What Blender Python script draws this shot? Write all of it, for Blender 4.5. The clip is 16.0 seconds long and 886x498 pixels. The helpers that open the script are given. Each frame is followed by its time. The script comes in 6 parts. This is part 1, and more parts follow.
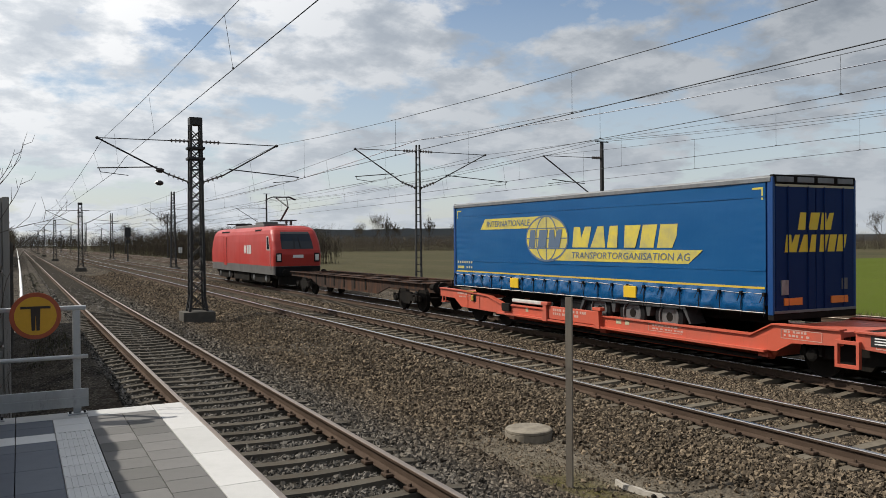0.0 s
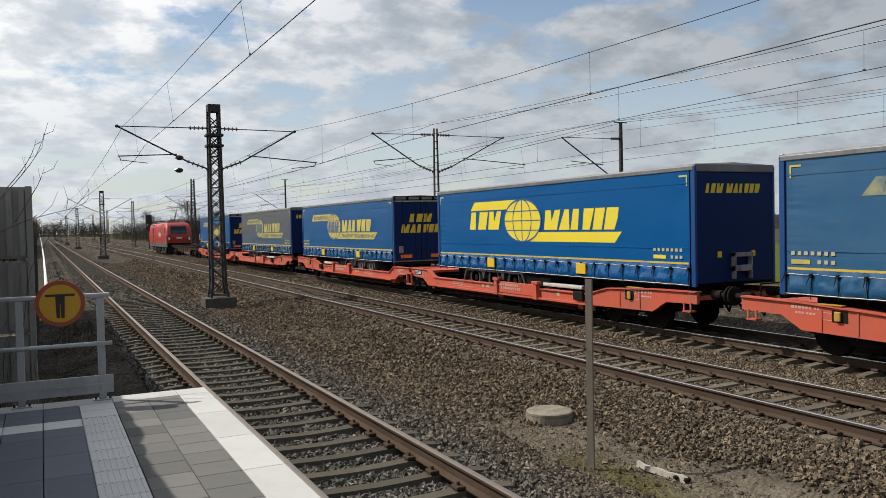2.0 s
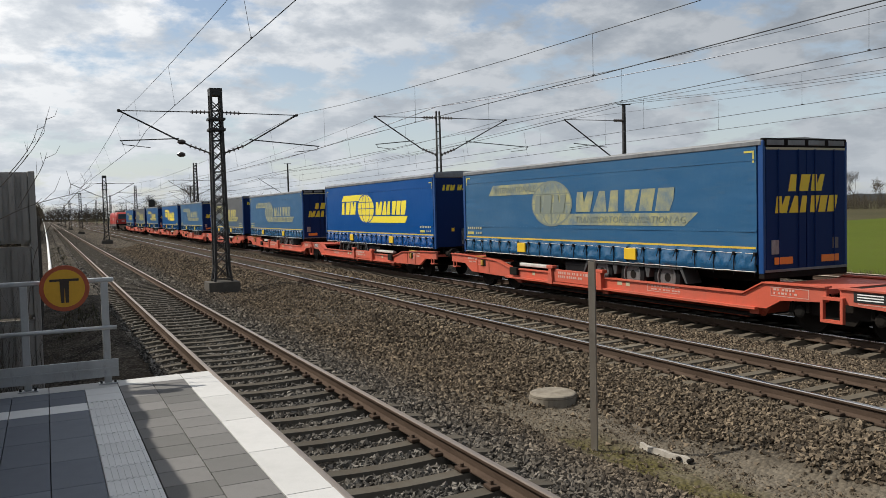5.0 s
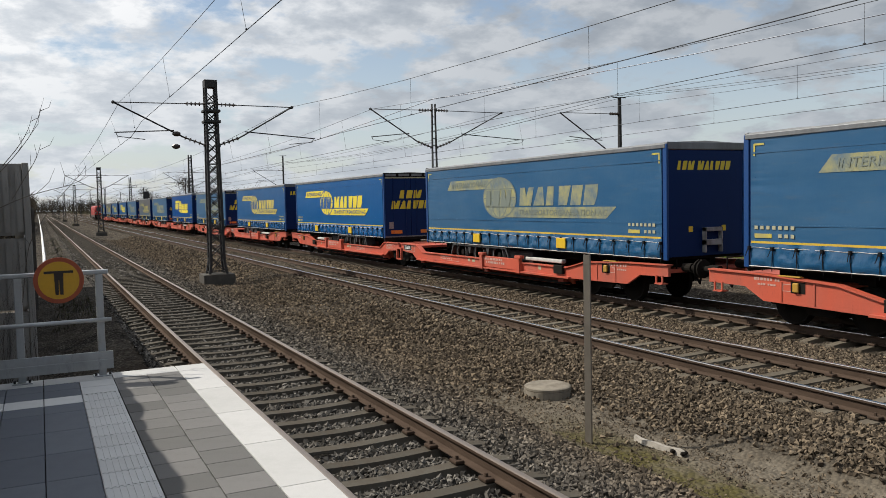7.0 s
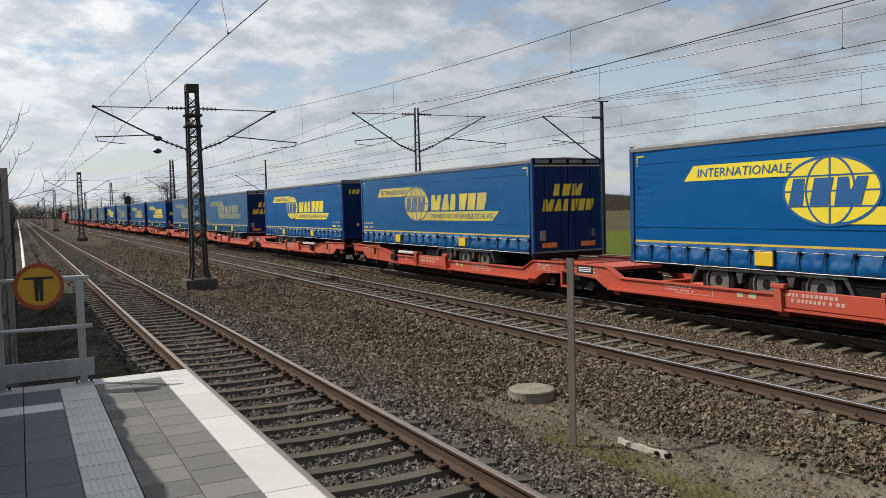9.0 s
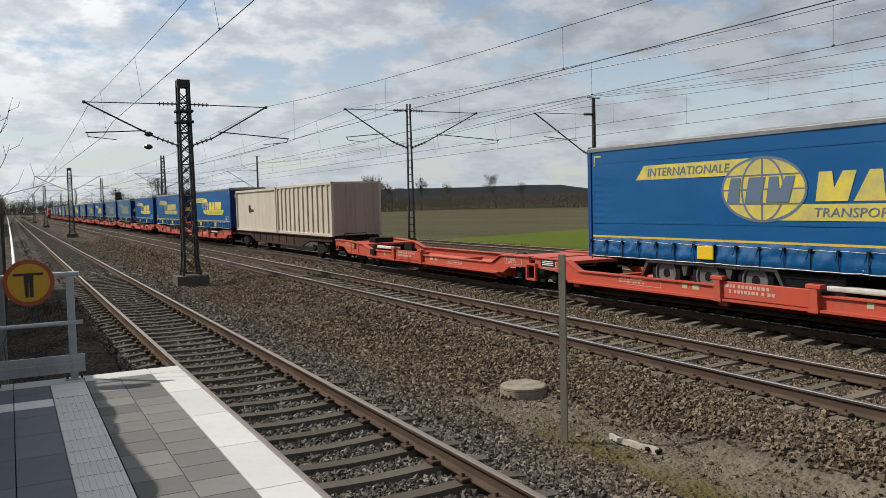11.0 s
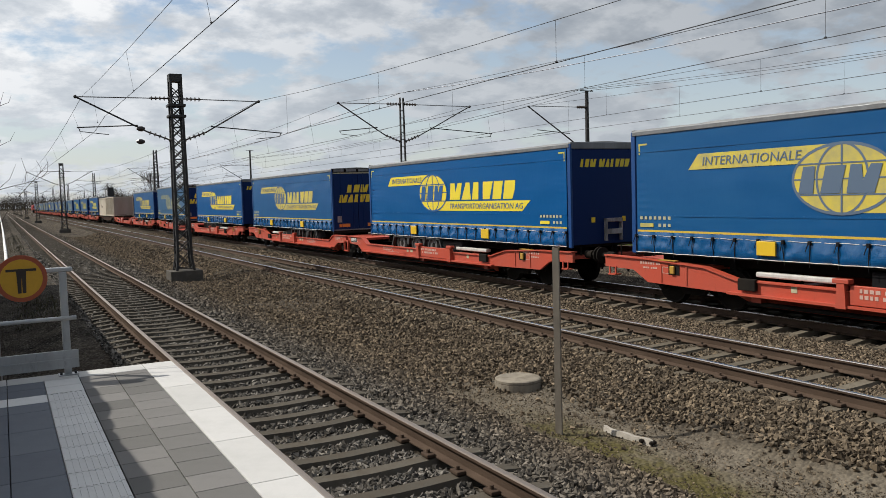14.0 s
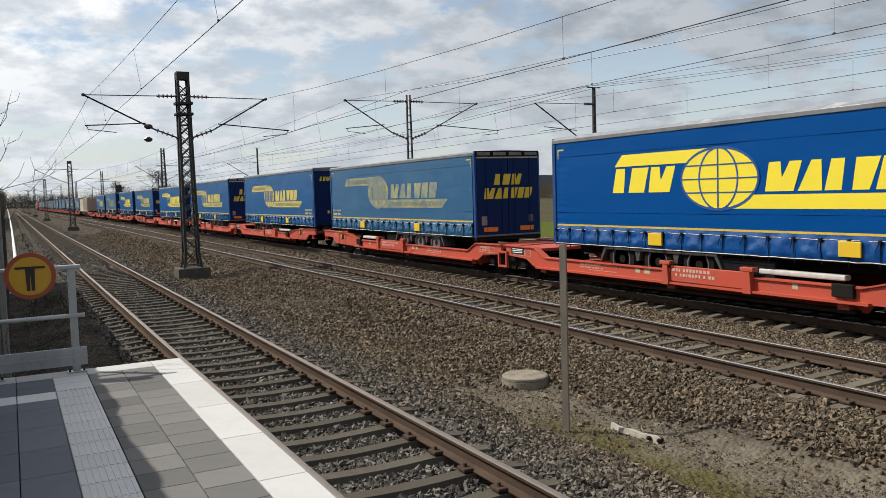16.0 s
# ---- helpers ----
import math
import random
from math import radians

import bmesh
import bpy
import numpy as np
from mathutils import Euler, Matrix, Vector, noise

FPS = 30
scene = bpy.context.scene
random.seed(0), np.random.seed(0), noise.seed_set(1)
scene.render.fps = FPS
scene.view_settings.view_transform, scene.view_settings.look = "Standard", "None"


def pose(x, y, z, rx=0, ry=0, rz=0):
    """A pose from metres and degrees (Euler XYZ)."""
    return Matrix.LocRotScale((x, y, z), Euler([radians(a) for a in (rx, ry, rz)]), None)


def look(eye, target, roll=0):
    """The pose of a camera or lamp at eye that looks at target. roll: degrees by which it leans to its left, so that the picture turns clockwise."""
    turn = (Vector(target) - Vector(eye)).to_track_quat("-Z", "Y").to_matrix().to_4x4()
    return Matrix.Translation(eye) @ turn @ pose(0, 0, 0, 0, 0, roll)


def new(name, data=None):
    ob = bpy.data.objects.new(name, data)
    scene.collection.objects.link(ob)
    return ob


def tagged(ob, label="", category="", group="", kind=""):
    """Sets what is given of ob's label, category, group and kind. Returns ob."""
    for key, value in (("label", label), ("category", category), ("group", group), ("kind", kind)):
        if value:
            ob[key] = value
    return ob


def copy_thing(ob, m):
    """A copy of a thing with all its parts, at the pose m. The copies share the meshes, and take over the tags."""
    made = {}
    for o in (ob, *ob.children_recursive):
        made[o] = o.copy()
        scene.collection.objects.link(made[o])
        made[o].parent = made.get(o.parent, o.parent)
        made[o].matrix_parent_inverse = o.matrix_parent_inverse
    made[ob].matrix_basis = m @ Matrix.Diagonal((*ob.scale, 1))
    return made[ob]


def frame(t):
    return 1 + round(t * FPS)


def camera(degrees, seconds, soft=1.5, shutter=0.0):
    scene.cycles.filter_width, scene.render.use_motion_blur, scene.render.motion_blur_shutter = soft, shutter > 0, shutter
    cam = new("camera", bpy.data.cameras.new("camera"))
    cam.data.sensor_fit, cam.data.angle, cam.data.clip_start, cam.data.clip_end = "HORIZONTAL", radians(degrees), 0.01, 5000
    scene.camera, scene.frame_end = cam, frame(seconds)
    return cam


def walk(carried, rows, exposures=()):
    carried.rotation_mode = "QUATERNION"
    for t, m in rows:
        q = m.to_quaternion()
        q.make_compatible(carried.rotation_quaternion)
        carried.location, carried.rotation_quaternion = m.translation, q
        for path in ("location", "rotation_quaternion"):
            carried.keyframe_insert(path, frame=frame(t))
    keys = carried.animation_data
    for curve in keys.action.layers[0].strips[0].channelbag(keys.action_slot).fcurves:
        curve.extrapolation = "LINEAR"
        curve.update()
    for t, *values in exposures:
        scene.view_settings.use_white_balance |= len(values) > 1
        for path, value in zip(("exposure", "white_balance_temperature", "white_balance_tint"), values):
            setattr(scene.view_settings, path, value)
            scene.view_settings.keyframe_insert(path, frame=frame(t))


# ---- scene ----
# ---------------- camera ----------------
cam = camera(56.8, 16.0, soft=0.65)
TURNS = [
    (0, 89.51, 0.48, -27.41), (0.5, 89.52, 0.82, -26.96), (1, 89.27, 1.00, -26.72), (1.5, 88.71, 1.07, -26.45), (2, 88.38, 1.20, -26.10),
    (2.5, 88.03, 1.23, -26.55), (3, 87.99, 1.24, -26.51), (3.5, 87.72, 1.41, -26.44), (4, 87.53, 1.45, -26.01), (6.5, 86.77, 1.42, -25.93),
    (7, 86.70, 1.32, -26.22), (7.5, 86.79, 1.23, -26.38), (8, 86.90, 1.30, -26.80), (8.5, 86.99, 1.48, -27.09), (9, 86.94, 1.53, -27.38),
    (11.5, 86.58, 1.43, -27.95), (12, 86.43, 1.45, -27.70), (12.5, 86.34, 1.55, -27.53), (13, 86.35, 1.69, -27.68), (13.5, 86.43, 1.71, -28.07),
    (14, 86.22, 1.72, -28.38), (14.5, 85.96, 1.67, -28.28), (15, 85.87, 1.55, -28.13), (15.5, 85.82, 1.54, -28.22), (16, 86.04, 1.81, -27.90)]
walk(cam, [(t, pose(0, 0, 2.42, rx, ry, rz)) for t, rx, ry, rz in TURNS], [(0, 0.0), (14.5, 0.0), (15.5, 0.06), (16, 0.11)])

# ---------------- plan (metres; y runs along the tracks, z = 0 is the rail top of the near track) ----------------
TRACKS = [(2.97, 0.0), (9.43, -0.03), (14.85, -0.30), (21.2, -0.30), (25.8, -0.30)]
TRAIN_X, TRAIN_Z, SPEED = 14.85, -0.30, 27.5
PLATFORM_Z = 0.76
SUN = Vector((-0.70, 0.60, 0.98)).normalized()

# ---------------- light ----------------
world = bpy.data.worlds.new("sky")
scene.world = world
world.use_nodes = True
wn, wl = world.node_tree.nodes, world.node_tree.links
wn.clear()
w_out = wn.new("ShaderNodeOutputWorld")
w_bg = wn.new("ShaderNodeBackground")
w_bg.inputs["Strength"].default_value = 0.112
w_sky = wn.new("ShaderNodeTexSky")
w_sky.sky_type = "NISHITA"
w_sky.sun_disc = False
w_sky.sun_elevation = math.asin(SUN.z)
w_sky.sun_rotation = math.atan2(SUN.x, SUN.y)
w_tc = wn.new("ShaderNodeTexCoord")
w_sep = wn.new("ShaderNodeSeparateXYZ")
wl.new(w_tc.outputs["Generated"], w_sep.inputs[0])


def w_math(op, a, b=None):
    n = wn.new("ShaderNodeMath")
    n.operation = op
    for i, v in enumerate((a, b)):
        if v is None:
            continue
        if isinstance(v, (int, float)):
            n.inputs[i].default_value = v
        else:
            wl.new(v, n.inputs[i])
    return n.outputs[0]


w_up = w_math("ADD", w_math("MAXIMUM", w_sep.outputs["Z"], 0.0), 0.30)
w_pos = wn.new("ShaderNodeCombineXYZ")
wl.new(w_math("DIVIDE", w_sep.outputs["X"], w_up), w_pos.inputs[0])
wl.new(w_math("DIVIDE", w_sep.outputs["Y"], w_up), w_pos.inputs[1])


def w_noise(scale, detail, shift):
    m = wn.new("ShaderNodeMapping")
    m.inputs["Location"].default_value = shift
    wl.new(w_pos.outputs[0], m.inputs["Vector"])
    n = wn.new("ShaderNodeTexNoise")
    n.inputs["Scale"].default_value, n.inputs["Detail"].default_value, n.inputs["Roughness"].default_value = scale, detail, 0.58
    wl.new(m.outputs[0], n.inputs["Vector"])
    return n.outputs["Fac"]


def w_ramp(fac, stops):
    r = wn.new("ShaderNodeValToRGB")
    while len(r.color_ramp.elements) < len(stops):
        r.color_ramp.elements.new(0.5)
    for e, (p, c) in zip(r.color_ramp.elements, stops):
        e.position, e.color = p, (*c, 1)
    wl.new(fac, r.inputs[0])
    return r.outputs[0]


w_cover = w_ramp(w_noise(3.1, 9, (3.1, 0.4, 0)), [(0.415, (0, 0, 0)), (0.50, (1, 1, 1))])
w_tone = w_ramp(w_noise(6.0, 8, (7.7, 2.3, 4)), [(0.36, (4.7, 5.1, 5.6)), (0.46, (6.1, 6.4, 6.75)), (0.57, (8.9, 8.9, 8.9))])
w_dot = wn.new("ShaderNodeVectorMath")
w_dot.operation = "DOT_PRODUCT"
w_dot.inputs[1].default_value = SUN
wl.new(w_tc.outputs["Generated"], w_dot.inputs[0])
w_glow = w_ramp(w_dot.outputs["Value"], [(0.0, (0.38, 0.41, 0.45)), (0.25, (0.54, 0.57, 0.61)), (0.45, (0.84, 0.86, 0.89)), (0.68, (1.22, 1.21, 1.20))])
w_lit = wn.new("ShaderNodeMixRGB")
w_lit.blend_type = "MULTIPLY"
w_lit.inputs[0].default_value = 1.0
wl.new(w_tone, w_lit.inputs[1]), wl.new(w_glow, w_lit.inputs[2])
w_haze = w_ramp(w_sep.outputs["Z"], [(0.0, (1, 1, 1)), (0.30, (0, 0, 0))])
w_mix = wn.new("ShaderNodeMixRGB")
wl.new(w_cover, w_mix.inputs[0]), wl.new(w_sky.outputs[0], w_mix.inputs[1]), wl.new(w_lit.outputs[0], w_mix.inputs[2])
w_mix2 = wn.new("ShaderNodeMixRGB")
w_mix2.inputs[2].default_value = (5.7, 6.1, 6.5, 1)
wl.new(w_math("MULTIPLY", w_haze, 0.6), w_mix2.inputs[0]), wl.new(w_mix.outputs[0], w_mix2.inputs[1])
wl.new(w_mix2.outputs[0], w_bg.inputs["Color"]), wl.new(w_bg.outputs[0], w_out.inputs[0])

sun = new("sun", bpy.data.lights.new("sun", "SUN"))
sun.data.energy, sun.data.angle, sun.data.color = 5.0, radians(0.6), (1.0, 0.95, 0.86)
sun.matrix_world = look(SUN * 50, (0, 0, 0))
scene.view_settings.exposure = 0.0

# ---------------- materials ----------------


class Mat:
    """A node material with shorthand for its nodes."""

    def __init__(self, name, rough=0.7, metal=0.0):
        self.m = bpy.data.materials.new(name)
        self.m.use_nodes = True
        self.n, self.l = self.m.node_tree.nodes, self.m.node_tree.links
        self.bsdf = self.n["Principled BSDF"]
        self.bsdf.inputs["Roughness"].default_value, self.bsdf.inputs["Metallic"].default_value = rough, metal
        if rough >= 0.85:  # dusty, matt surfaces
            self.bsdf.inputs["Specular IOR Level"].default_value = 0.04
        self.tc = self.n.new("ShaderNodeTexCoord")

    def noise(self, scale, detail=4, rough=0.6, stretch=(1, 1, 1)):
        mp = self.n.new("ShaderNodeMapping")
        mp.inputs["Scale"].default_value = stretch
        self.l.new(self.tc.outputs["Object"], mp.inputs["Vector"])
        t = self.n.new("ShaderNodeTexNoise")
        t.inputs["Scale"].default_value, t.inputs["Detail"].default_value, t.inputs["Roughness"].default_value = scale, detail, rough
        self.l.new(mp.outputs[0], t.inputs["Vector"])
        return t.outputs["Fac"]

    def cells(self, scale, feature="F1"):
        t = self.n.new("ShaderNodeTexVoronoi")
        t.feature = feature
        t.inputs["Scale"].default_value = scale
        self.l.new(self.tc.outputs["Object"], t.inputs["Vector"])
        return t

    def ramp(self, fac, *stops):
        r = self.n.new("ShaderNodeValToRGB")
        while len(r.color_ramp.elements) < len(stops):
            r.color_ramp.elements.new(0.5)
        for e, (p, c) in zip(r.color_ramp.elements, stops):
            c = (c, c, c) if isinstance(c, (int, float)) else c
            e.position, e.color = p, (*c, 1)
        self.l.new(fac, r.inputs[0])
        return r.outputs[0]

    def mix(self, fac, a, b, kind="MIX"):
        x = self.n.new("ShaderNodeMixRGB")
        x.blend_type = kind
        for i, v in enumerate((fac, a, b)):
            if isinstance(v, (int, float)):
                x.inputs[i].default_value = v if i == 0 else (v, v, v, 1)
            elif isinstance(v, tuple):
                x.inputs[i].default_value = (*v, 1)
            else:
                self.l.new(v, x.inputs[i])
        return x.outputs[0]

    def rand(self):
        return self.n.new("ShaderNodeObjectInfo").outputs["Random"]

    def island(self):
        return self.n.new("ShaderNodeNewGeometry").outputs["Random Per Island"]

    def axis(self, which):
        s = self.n.new("ShaderNodeSeparateXYZ")
        self.l.new(self.tc.outputs["Object"], s.inputs[0])
        return s.outputs[which]

    def done(self, color, bump=None, strength=0.3, dist=0.01, rough=None):
        if isinstance(color, tuple):
            self.bsdf.inputs["Base Color"].default_value = (*color, 1)
        else:
            self.l.new(color, self.bsdf.inputs["Base Color"])
        if bump is not None:
            b = self.n.new("ShaderNodeBump")
            b.inputs["Strength"].default_value, b.inputs["Distance"].default_value = strength, dist
            self.l.new(bump, b.inputs["Height"])
            self.l.new(b.outputs[0], self.bsdf.inputs["Normal"])
        if rough is not None:
            self.l.new(rough, self.bsdf.inputs["Roughness"])
        return self.m


def paint(name, base, worn, amount=0.5, rough=0.45, scale=1.2, metal=0.0, streak=(1, 1, 0.25), grain=30.0, gloss=0.4):
    """Weathered paint: blotches, vertical streaks and fine grain."""
    m = Mat(name, rough, metal)
    m.bsdf.inputs["Specular IOR Level"].default_value = gloss if rough < 0.7 else 0.08
    f = m.ramp(m.noise(scale, 7, 0.65, streak), (0.42, 0.0), (0.72, amount))
    c = m.mix(f, base, worn)
    c = m.mix(m.ramp(m.noise(7, 6, 0.75, streak), (0.60, 0.0), (0.74, 0.55)), c, tuple(0.45 * v for v in worn))
    g = m.noise(grain, 3)
    c = m.mix(0.25, c, m.ramp(g, (0.3, 0.72), (0.7, 1.0)), "MULTIPLY")
    return m.done(c, g, 0.12, 0.004, m.ramp(f, (0.0, rough), (1.0, min(1, rough + 0.25))))


BLUE = [((0.0008, 0.068, 0.215), (0.004, 0.082, 0.228)), ((0.001, 0.062, 0.185), (0.011, 0.086, 0.212)), ((0.009, 0.072, 0.165), (0.034, 0.100, 0.186)), ((0.018, 0.070, 0.140), (0.060, 0.105, 0.145)), ((0.0004, 0.050, 0.200), (0.002, 0.058, 0.210))]
YELLOW = [(0.68, 0.53, 0.02), (0.58, 0.45, 0.03), (0.40, 0.35, 0.10), (0.50, 0.41, 0.06), (0.70, 0.56, 0.02)]


def curtain_mat(i):
    """Coated lorry curtain: dust, faint horizontal folds, a little gloss."""
    a, b = BLUE[i]
    m = Mat("curtain", (0.36, 0.40, 0.45, 0.42, 0.36)[i])
    dust = m.ramp(m.noise(0.55, 7, 0.68, (1, 0.7, 1.6)), (0.38, 0.0), (0.74, (0.45, 0.7, 0.9, 0.9, 0.35)[i]))
    c = m.mix(dust, a, b)
    c = m.mix(m.ramp(m.noise(2.2, 6, 0.7, (1, 0.5, 4)), (0.55, 0.0), (0.8, 0.35)), c, (0.09, 0.10, 0.11) if i in (2, 3) else (0.012, 0.070, 0.17))
    if i == 3:  # the cloth turns greyer towards the top
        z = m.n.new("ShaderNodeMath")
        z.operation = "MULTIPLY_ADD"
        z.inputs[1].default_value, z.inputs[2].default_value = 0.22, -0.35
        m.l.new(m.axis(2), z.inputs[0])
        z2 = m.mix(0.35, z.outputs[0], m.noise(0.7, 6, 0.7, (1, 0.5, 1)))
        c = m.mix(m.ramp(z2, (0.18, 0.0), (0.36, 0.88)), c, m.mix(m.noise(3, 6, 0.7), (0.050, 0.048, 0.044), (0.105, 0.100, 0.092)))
    fold = m.mix(0.18, m.noise(0.8, 3, 0.5, (1, 0.3, 1.6)), m.noise(5.0, 4, 0.6, (1, 1.6, 0.5)))
    m.bsdf.inputs["Specular IOR Level"].default_value = (0.14, 0.28, 0.40, 0.40, 0.08)[i]
    return m.done(c, fold, 0.3, 0.05)


def decal_mat(i):
    m = Mat("yellow_print", 0.5)
    wear = m.ramp(m.noise(1.6, 7, 0.7), (0.36, (0.0, 0.05, 0.25, 0.1, 0.0)[i]), (0.62, (0.06, 0.40, 0.80, 0.55, 0.04)[i]))
    return m.done(m.mix(wear, YELLOW[i], BLUE[i][1]))


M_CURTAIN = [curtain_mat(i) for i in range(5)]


def skirt_mat(i):
    """The glossier hem of a curtain."""
    m = Mat("curtain_hem", 0.22)
    m.bsdf.inputs["Specular IOR Level"].default_value = 0.9
    c = m.mix(m.ramp(m.noise(3, 6, 0.7), (0.4, 0.0), (0.75, 0.7)), tuple(0.95 * v for v in BLUE[i][0]), BLUE[i][1])
    return m.done(c, m.noise(7, 4, 0.6, (1, 1.3, 0.6)), 0.5, 0.02)


M_SKIRT = [skirt_mat(i) for i in range(5)]
M_DECAL = [decal_mat(i) for i in range(5)]
M_INK = [Mat("printed_line", 0.6).done(tuple(a * (1 - f) + b * f for a, b in zip(BLUE[i][0], YELLOW[i]))) for i, f in enumerate((0.0, 0.12, 0.35, 0.10, 0.0))]
M_NAVY = paint("navy_door", (0.003, 0.020, 0.092), (0.008, 0.026, 0.085), 0.4, 0.55, gloss=0.15)
M_ALU = paint("aluminium_rail", (0.20, 0.205, 0.21), (0.08, 0.08, 0.078), 0.6, 0.45, 2.0, 0.5)
M_DARK = paint("dark_underframe", (0.011, 0.010, 0.009), (0.032, 0.025, 0.019), 0.6, 0.88)
M_BLACK = paint("black_rubber", (0.010, 0.010, 0.011), (0.026, 0.024, 0.022), 0.5, 0.85)
M_RIM = paint("wheel_rim", (0.30, 0.30, 0.30), (0.12, 0.11, 0.10), 0.8, 0.5, 6, 0.2)
M_GUARD = paint("grey_plastic_guard", (0.040, 0.041, 0.043), (0.07, 0.067, 0.062), 0.5, 0.6)
M_POST_BLUE = paint("blue_corner_post", (0.003, 0.045, 0.17), (0.012, 0.05, 0.15), 0.4, 0.45)
M_HUB = paint("dull_wheel_steel", (0.13, 0.13, 0.13), (0.06, 0.055, 0.05), 0.8, 0.5, 6, 0.2)
M_RED = paint("orange_red_wagon_paint", (0.49, 0.088, 0.047), (0.32, 0.092, 0.062), 0.8, 0.5, 0.9)
M_RED2 = paint("deep_orange_red_wagon_paint", (0.42, 0.064, 0.034), (0.29, 0.072, 0.046), 0.5, 0.5, 0.9)
M_RUST = paint("rusty_steel", (0.035, 0.026, 0.022), (0.12, 0.055, 0.03), 0.75, 0.85, 2.5)
M_LOCO = paint("red_locomotive_paint", (0.36, 0.022, 0.014), (0.29, 0.042, 0.032), 0.6, 0.42, 0.6)
M_LOCOGREY = paint("dark_grey_locomotive_paint", (0.11, 0.105, 0.10), (0.07, 0.06, 0.05), 0.5, 0.5)
M_WHITE = paint("white_paint", (0.72, 0.72, 0.70), (0.45, 0.43, 0.40), 0.5, 0.5)
M_PRINT = Mat("pale_yellow_print", 0.6).done((0.36, 0.34, 0.22))
M_STENCIL = Mat("faded_white_stencil", 0.6).done((0.46, 0.29, 0.24))
M_ORANGE = paint("orange_reflector", (0.75, 0.22, 0.03), (0.5, 0.18, 0.05), 0.4, 0.4)
M_YELLOW = paint("yellow_patch", (0.80, 0.58, 0.03), (0.6, 0.42, 0.05), 0.4, 0.45)
M_OCHRE = paint("worn_ochre_paint", (0.40, 0.23, 0.025), (0.30, 0.15, 0.05), 0.7, 0.6, 6)
M_STRIPE = paint("amber_stripe", (0.58, 0.38, 0.035), (0.40, 0.25, 0.04), 0.6, 0.5, 3)
M_FLAP = paint("yellow_flap", (0.62, 0.40, 0.015), (0.5, 0.33, 0.04), 0.5, 0.5)
M_BEIGE = paint("beige_container", (0.46, 0.41, 0.33), (0.30, 0.24, 0.17), 0.6, 0.6, 0.8)
M_BEIGE_D = paint("grey_container_end", (0.30, 0.27, 0.23), (0.2, 0.16, 0.12), 0.6, 0.6, 0.8)
M_TARP = paint("pale_tarpaulin", (0.50, 0.49, 0.46), (0.25, 0.24, 0.22), 0.6, 0.6, 4)
M_STEEL = paint("galvanised_mast_steel", (0.028, 0.028, 0.029), (0.055, 0.048, 0.04), 0.6, 0.6, 3.0, 0.3)
M_ZINC = paint("galvanised_railing", (0.42, 0.43, 0.43), (0.30, 0.30, 0.29), 0.6, 0.45, 5.0, 0.5)
M_POST = paint("weathered_post", (0.20, 0.172, 0.138), (0.28, 0.25, 0.205), 0.7, 0.7, 5.0)
M_WIRE = Mat("copper_wire", 0.5, 0.6).done((0.05, 0.052, 0.055))
M_CABLE = Mat("bright_aluminium_cable", 0.3, 0.9).done((0.62, 0.63, 0.65))
M_INSUL = Mat("brown_insulator", 0.3).done((0.03, 0.02, 0.016))
M_BARRIER = paint("brown_grey_barrier_concrete", (0.31, 0.295, 0.27), (0.17, 0.156, 0.138), 0.7, 0.9, 2.0, 0.0, (1, 1, 0.3), 60)
M_CHALK = paint("chalky_broken_concrete", (0.36, 0.33, 0.285), (0.21, 0.185, 0.15), 0.6, 0.9, 9.0, 0.0, (1, 1, 1), 60)
M_MANHOLE = paint("weathered_manhole_concrete", (0.25, 0.22, 0.175), (0.10, 0.085, 0.066), 0.8, 0.9, 5.0, 0.0, (1, 1, 0.4), 60)
M_CONC_D = paint("dark_concrete", (0.085, 0.078, 0.068), (0.14, 0.128, 0.11), 0.6, 0.9, 3.0, 0.0, (1, 1, 1), 60)
M_GLASS = Mat("dark_window_glass", 0.08).done((0.012, 0.016, 0.02))
M_LAMP = Mat("headlight_glass", 0.15).done((0.6, 0.6, 0.58))
M_SIGN_Y = paint("amber_sign_face", (0.62, 0.34, 0.025), (0.5, 0.27, 0.03), 0.3, 0.4, 8)
M_SIGN_R = paint("red_sign_rim", (0.36, 0.075, 0.03), (0.3, 0.09, 0.05), 0.4, 0.4, 8)
M_SIGN_K = Mat("dark_sign_print", 0.5).done((0.03, 0.018, 0.012))
M_SIGN_B = Mat("black_plate", 0.5).done((0.012, 0.012, 0.012))


def sleeper_mat(name, a, b):
    m = Mat(name, 0.9)
    c = m.mix(m.rand(), a, b)
    c = m.mix(m.ramp(m.noise(7, 6, 0.7), (0.40, 0.0), (0.75, 0.7)), c, (0.075, 0.058, 0.042))
    g = m.noise(90, 3)
    c = m.mix(0.35, c, m.ramp(g, (0.3, 0.6), (0.7, 1.0)), "MULTIPLY")
    return m.done(c, g, 0.3, 0.004)


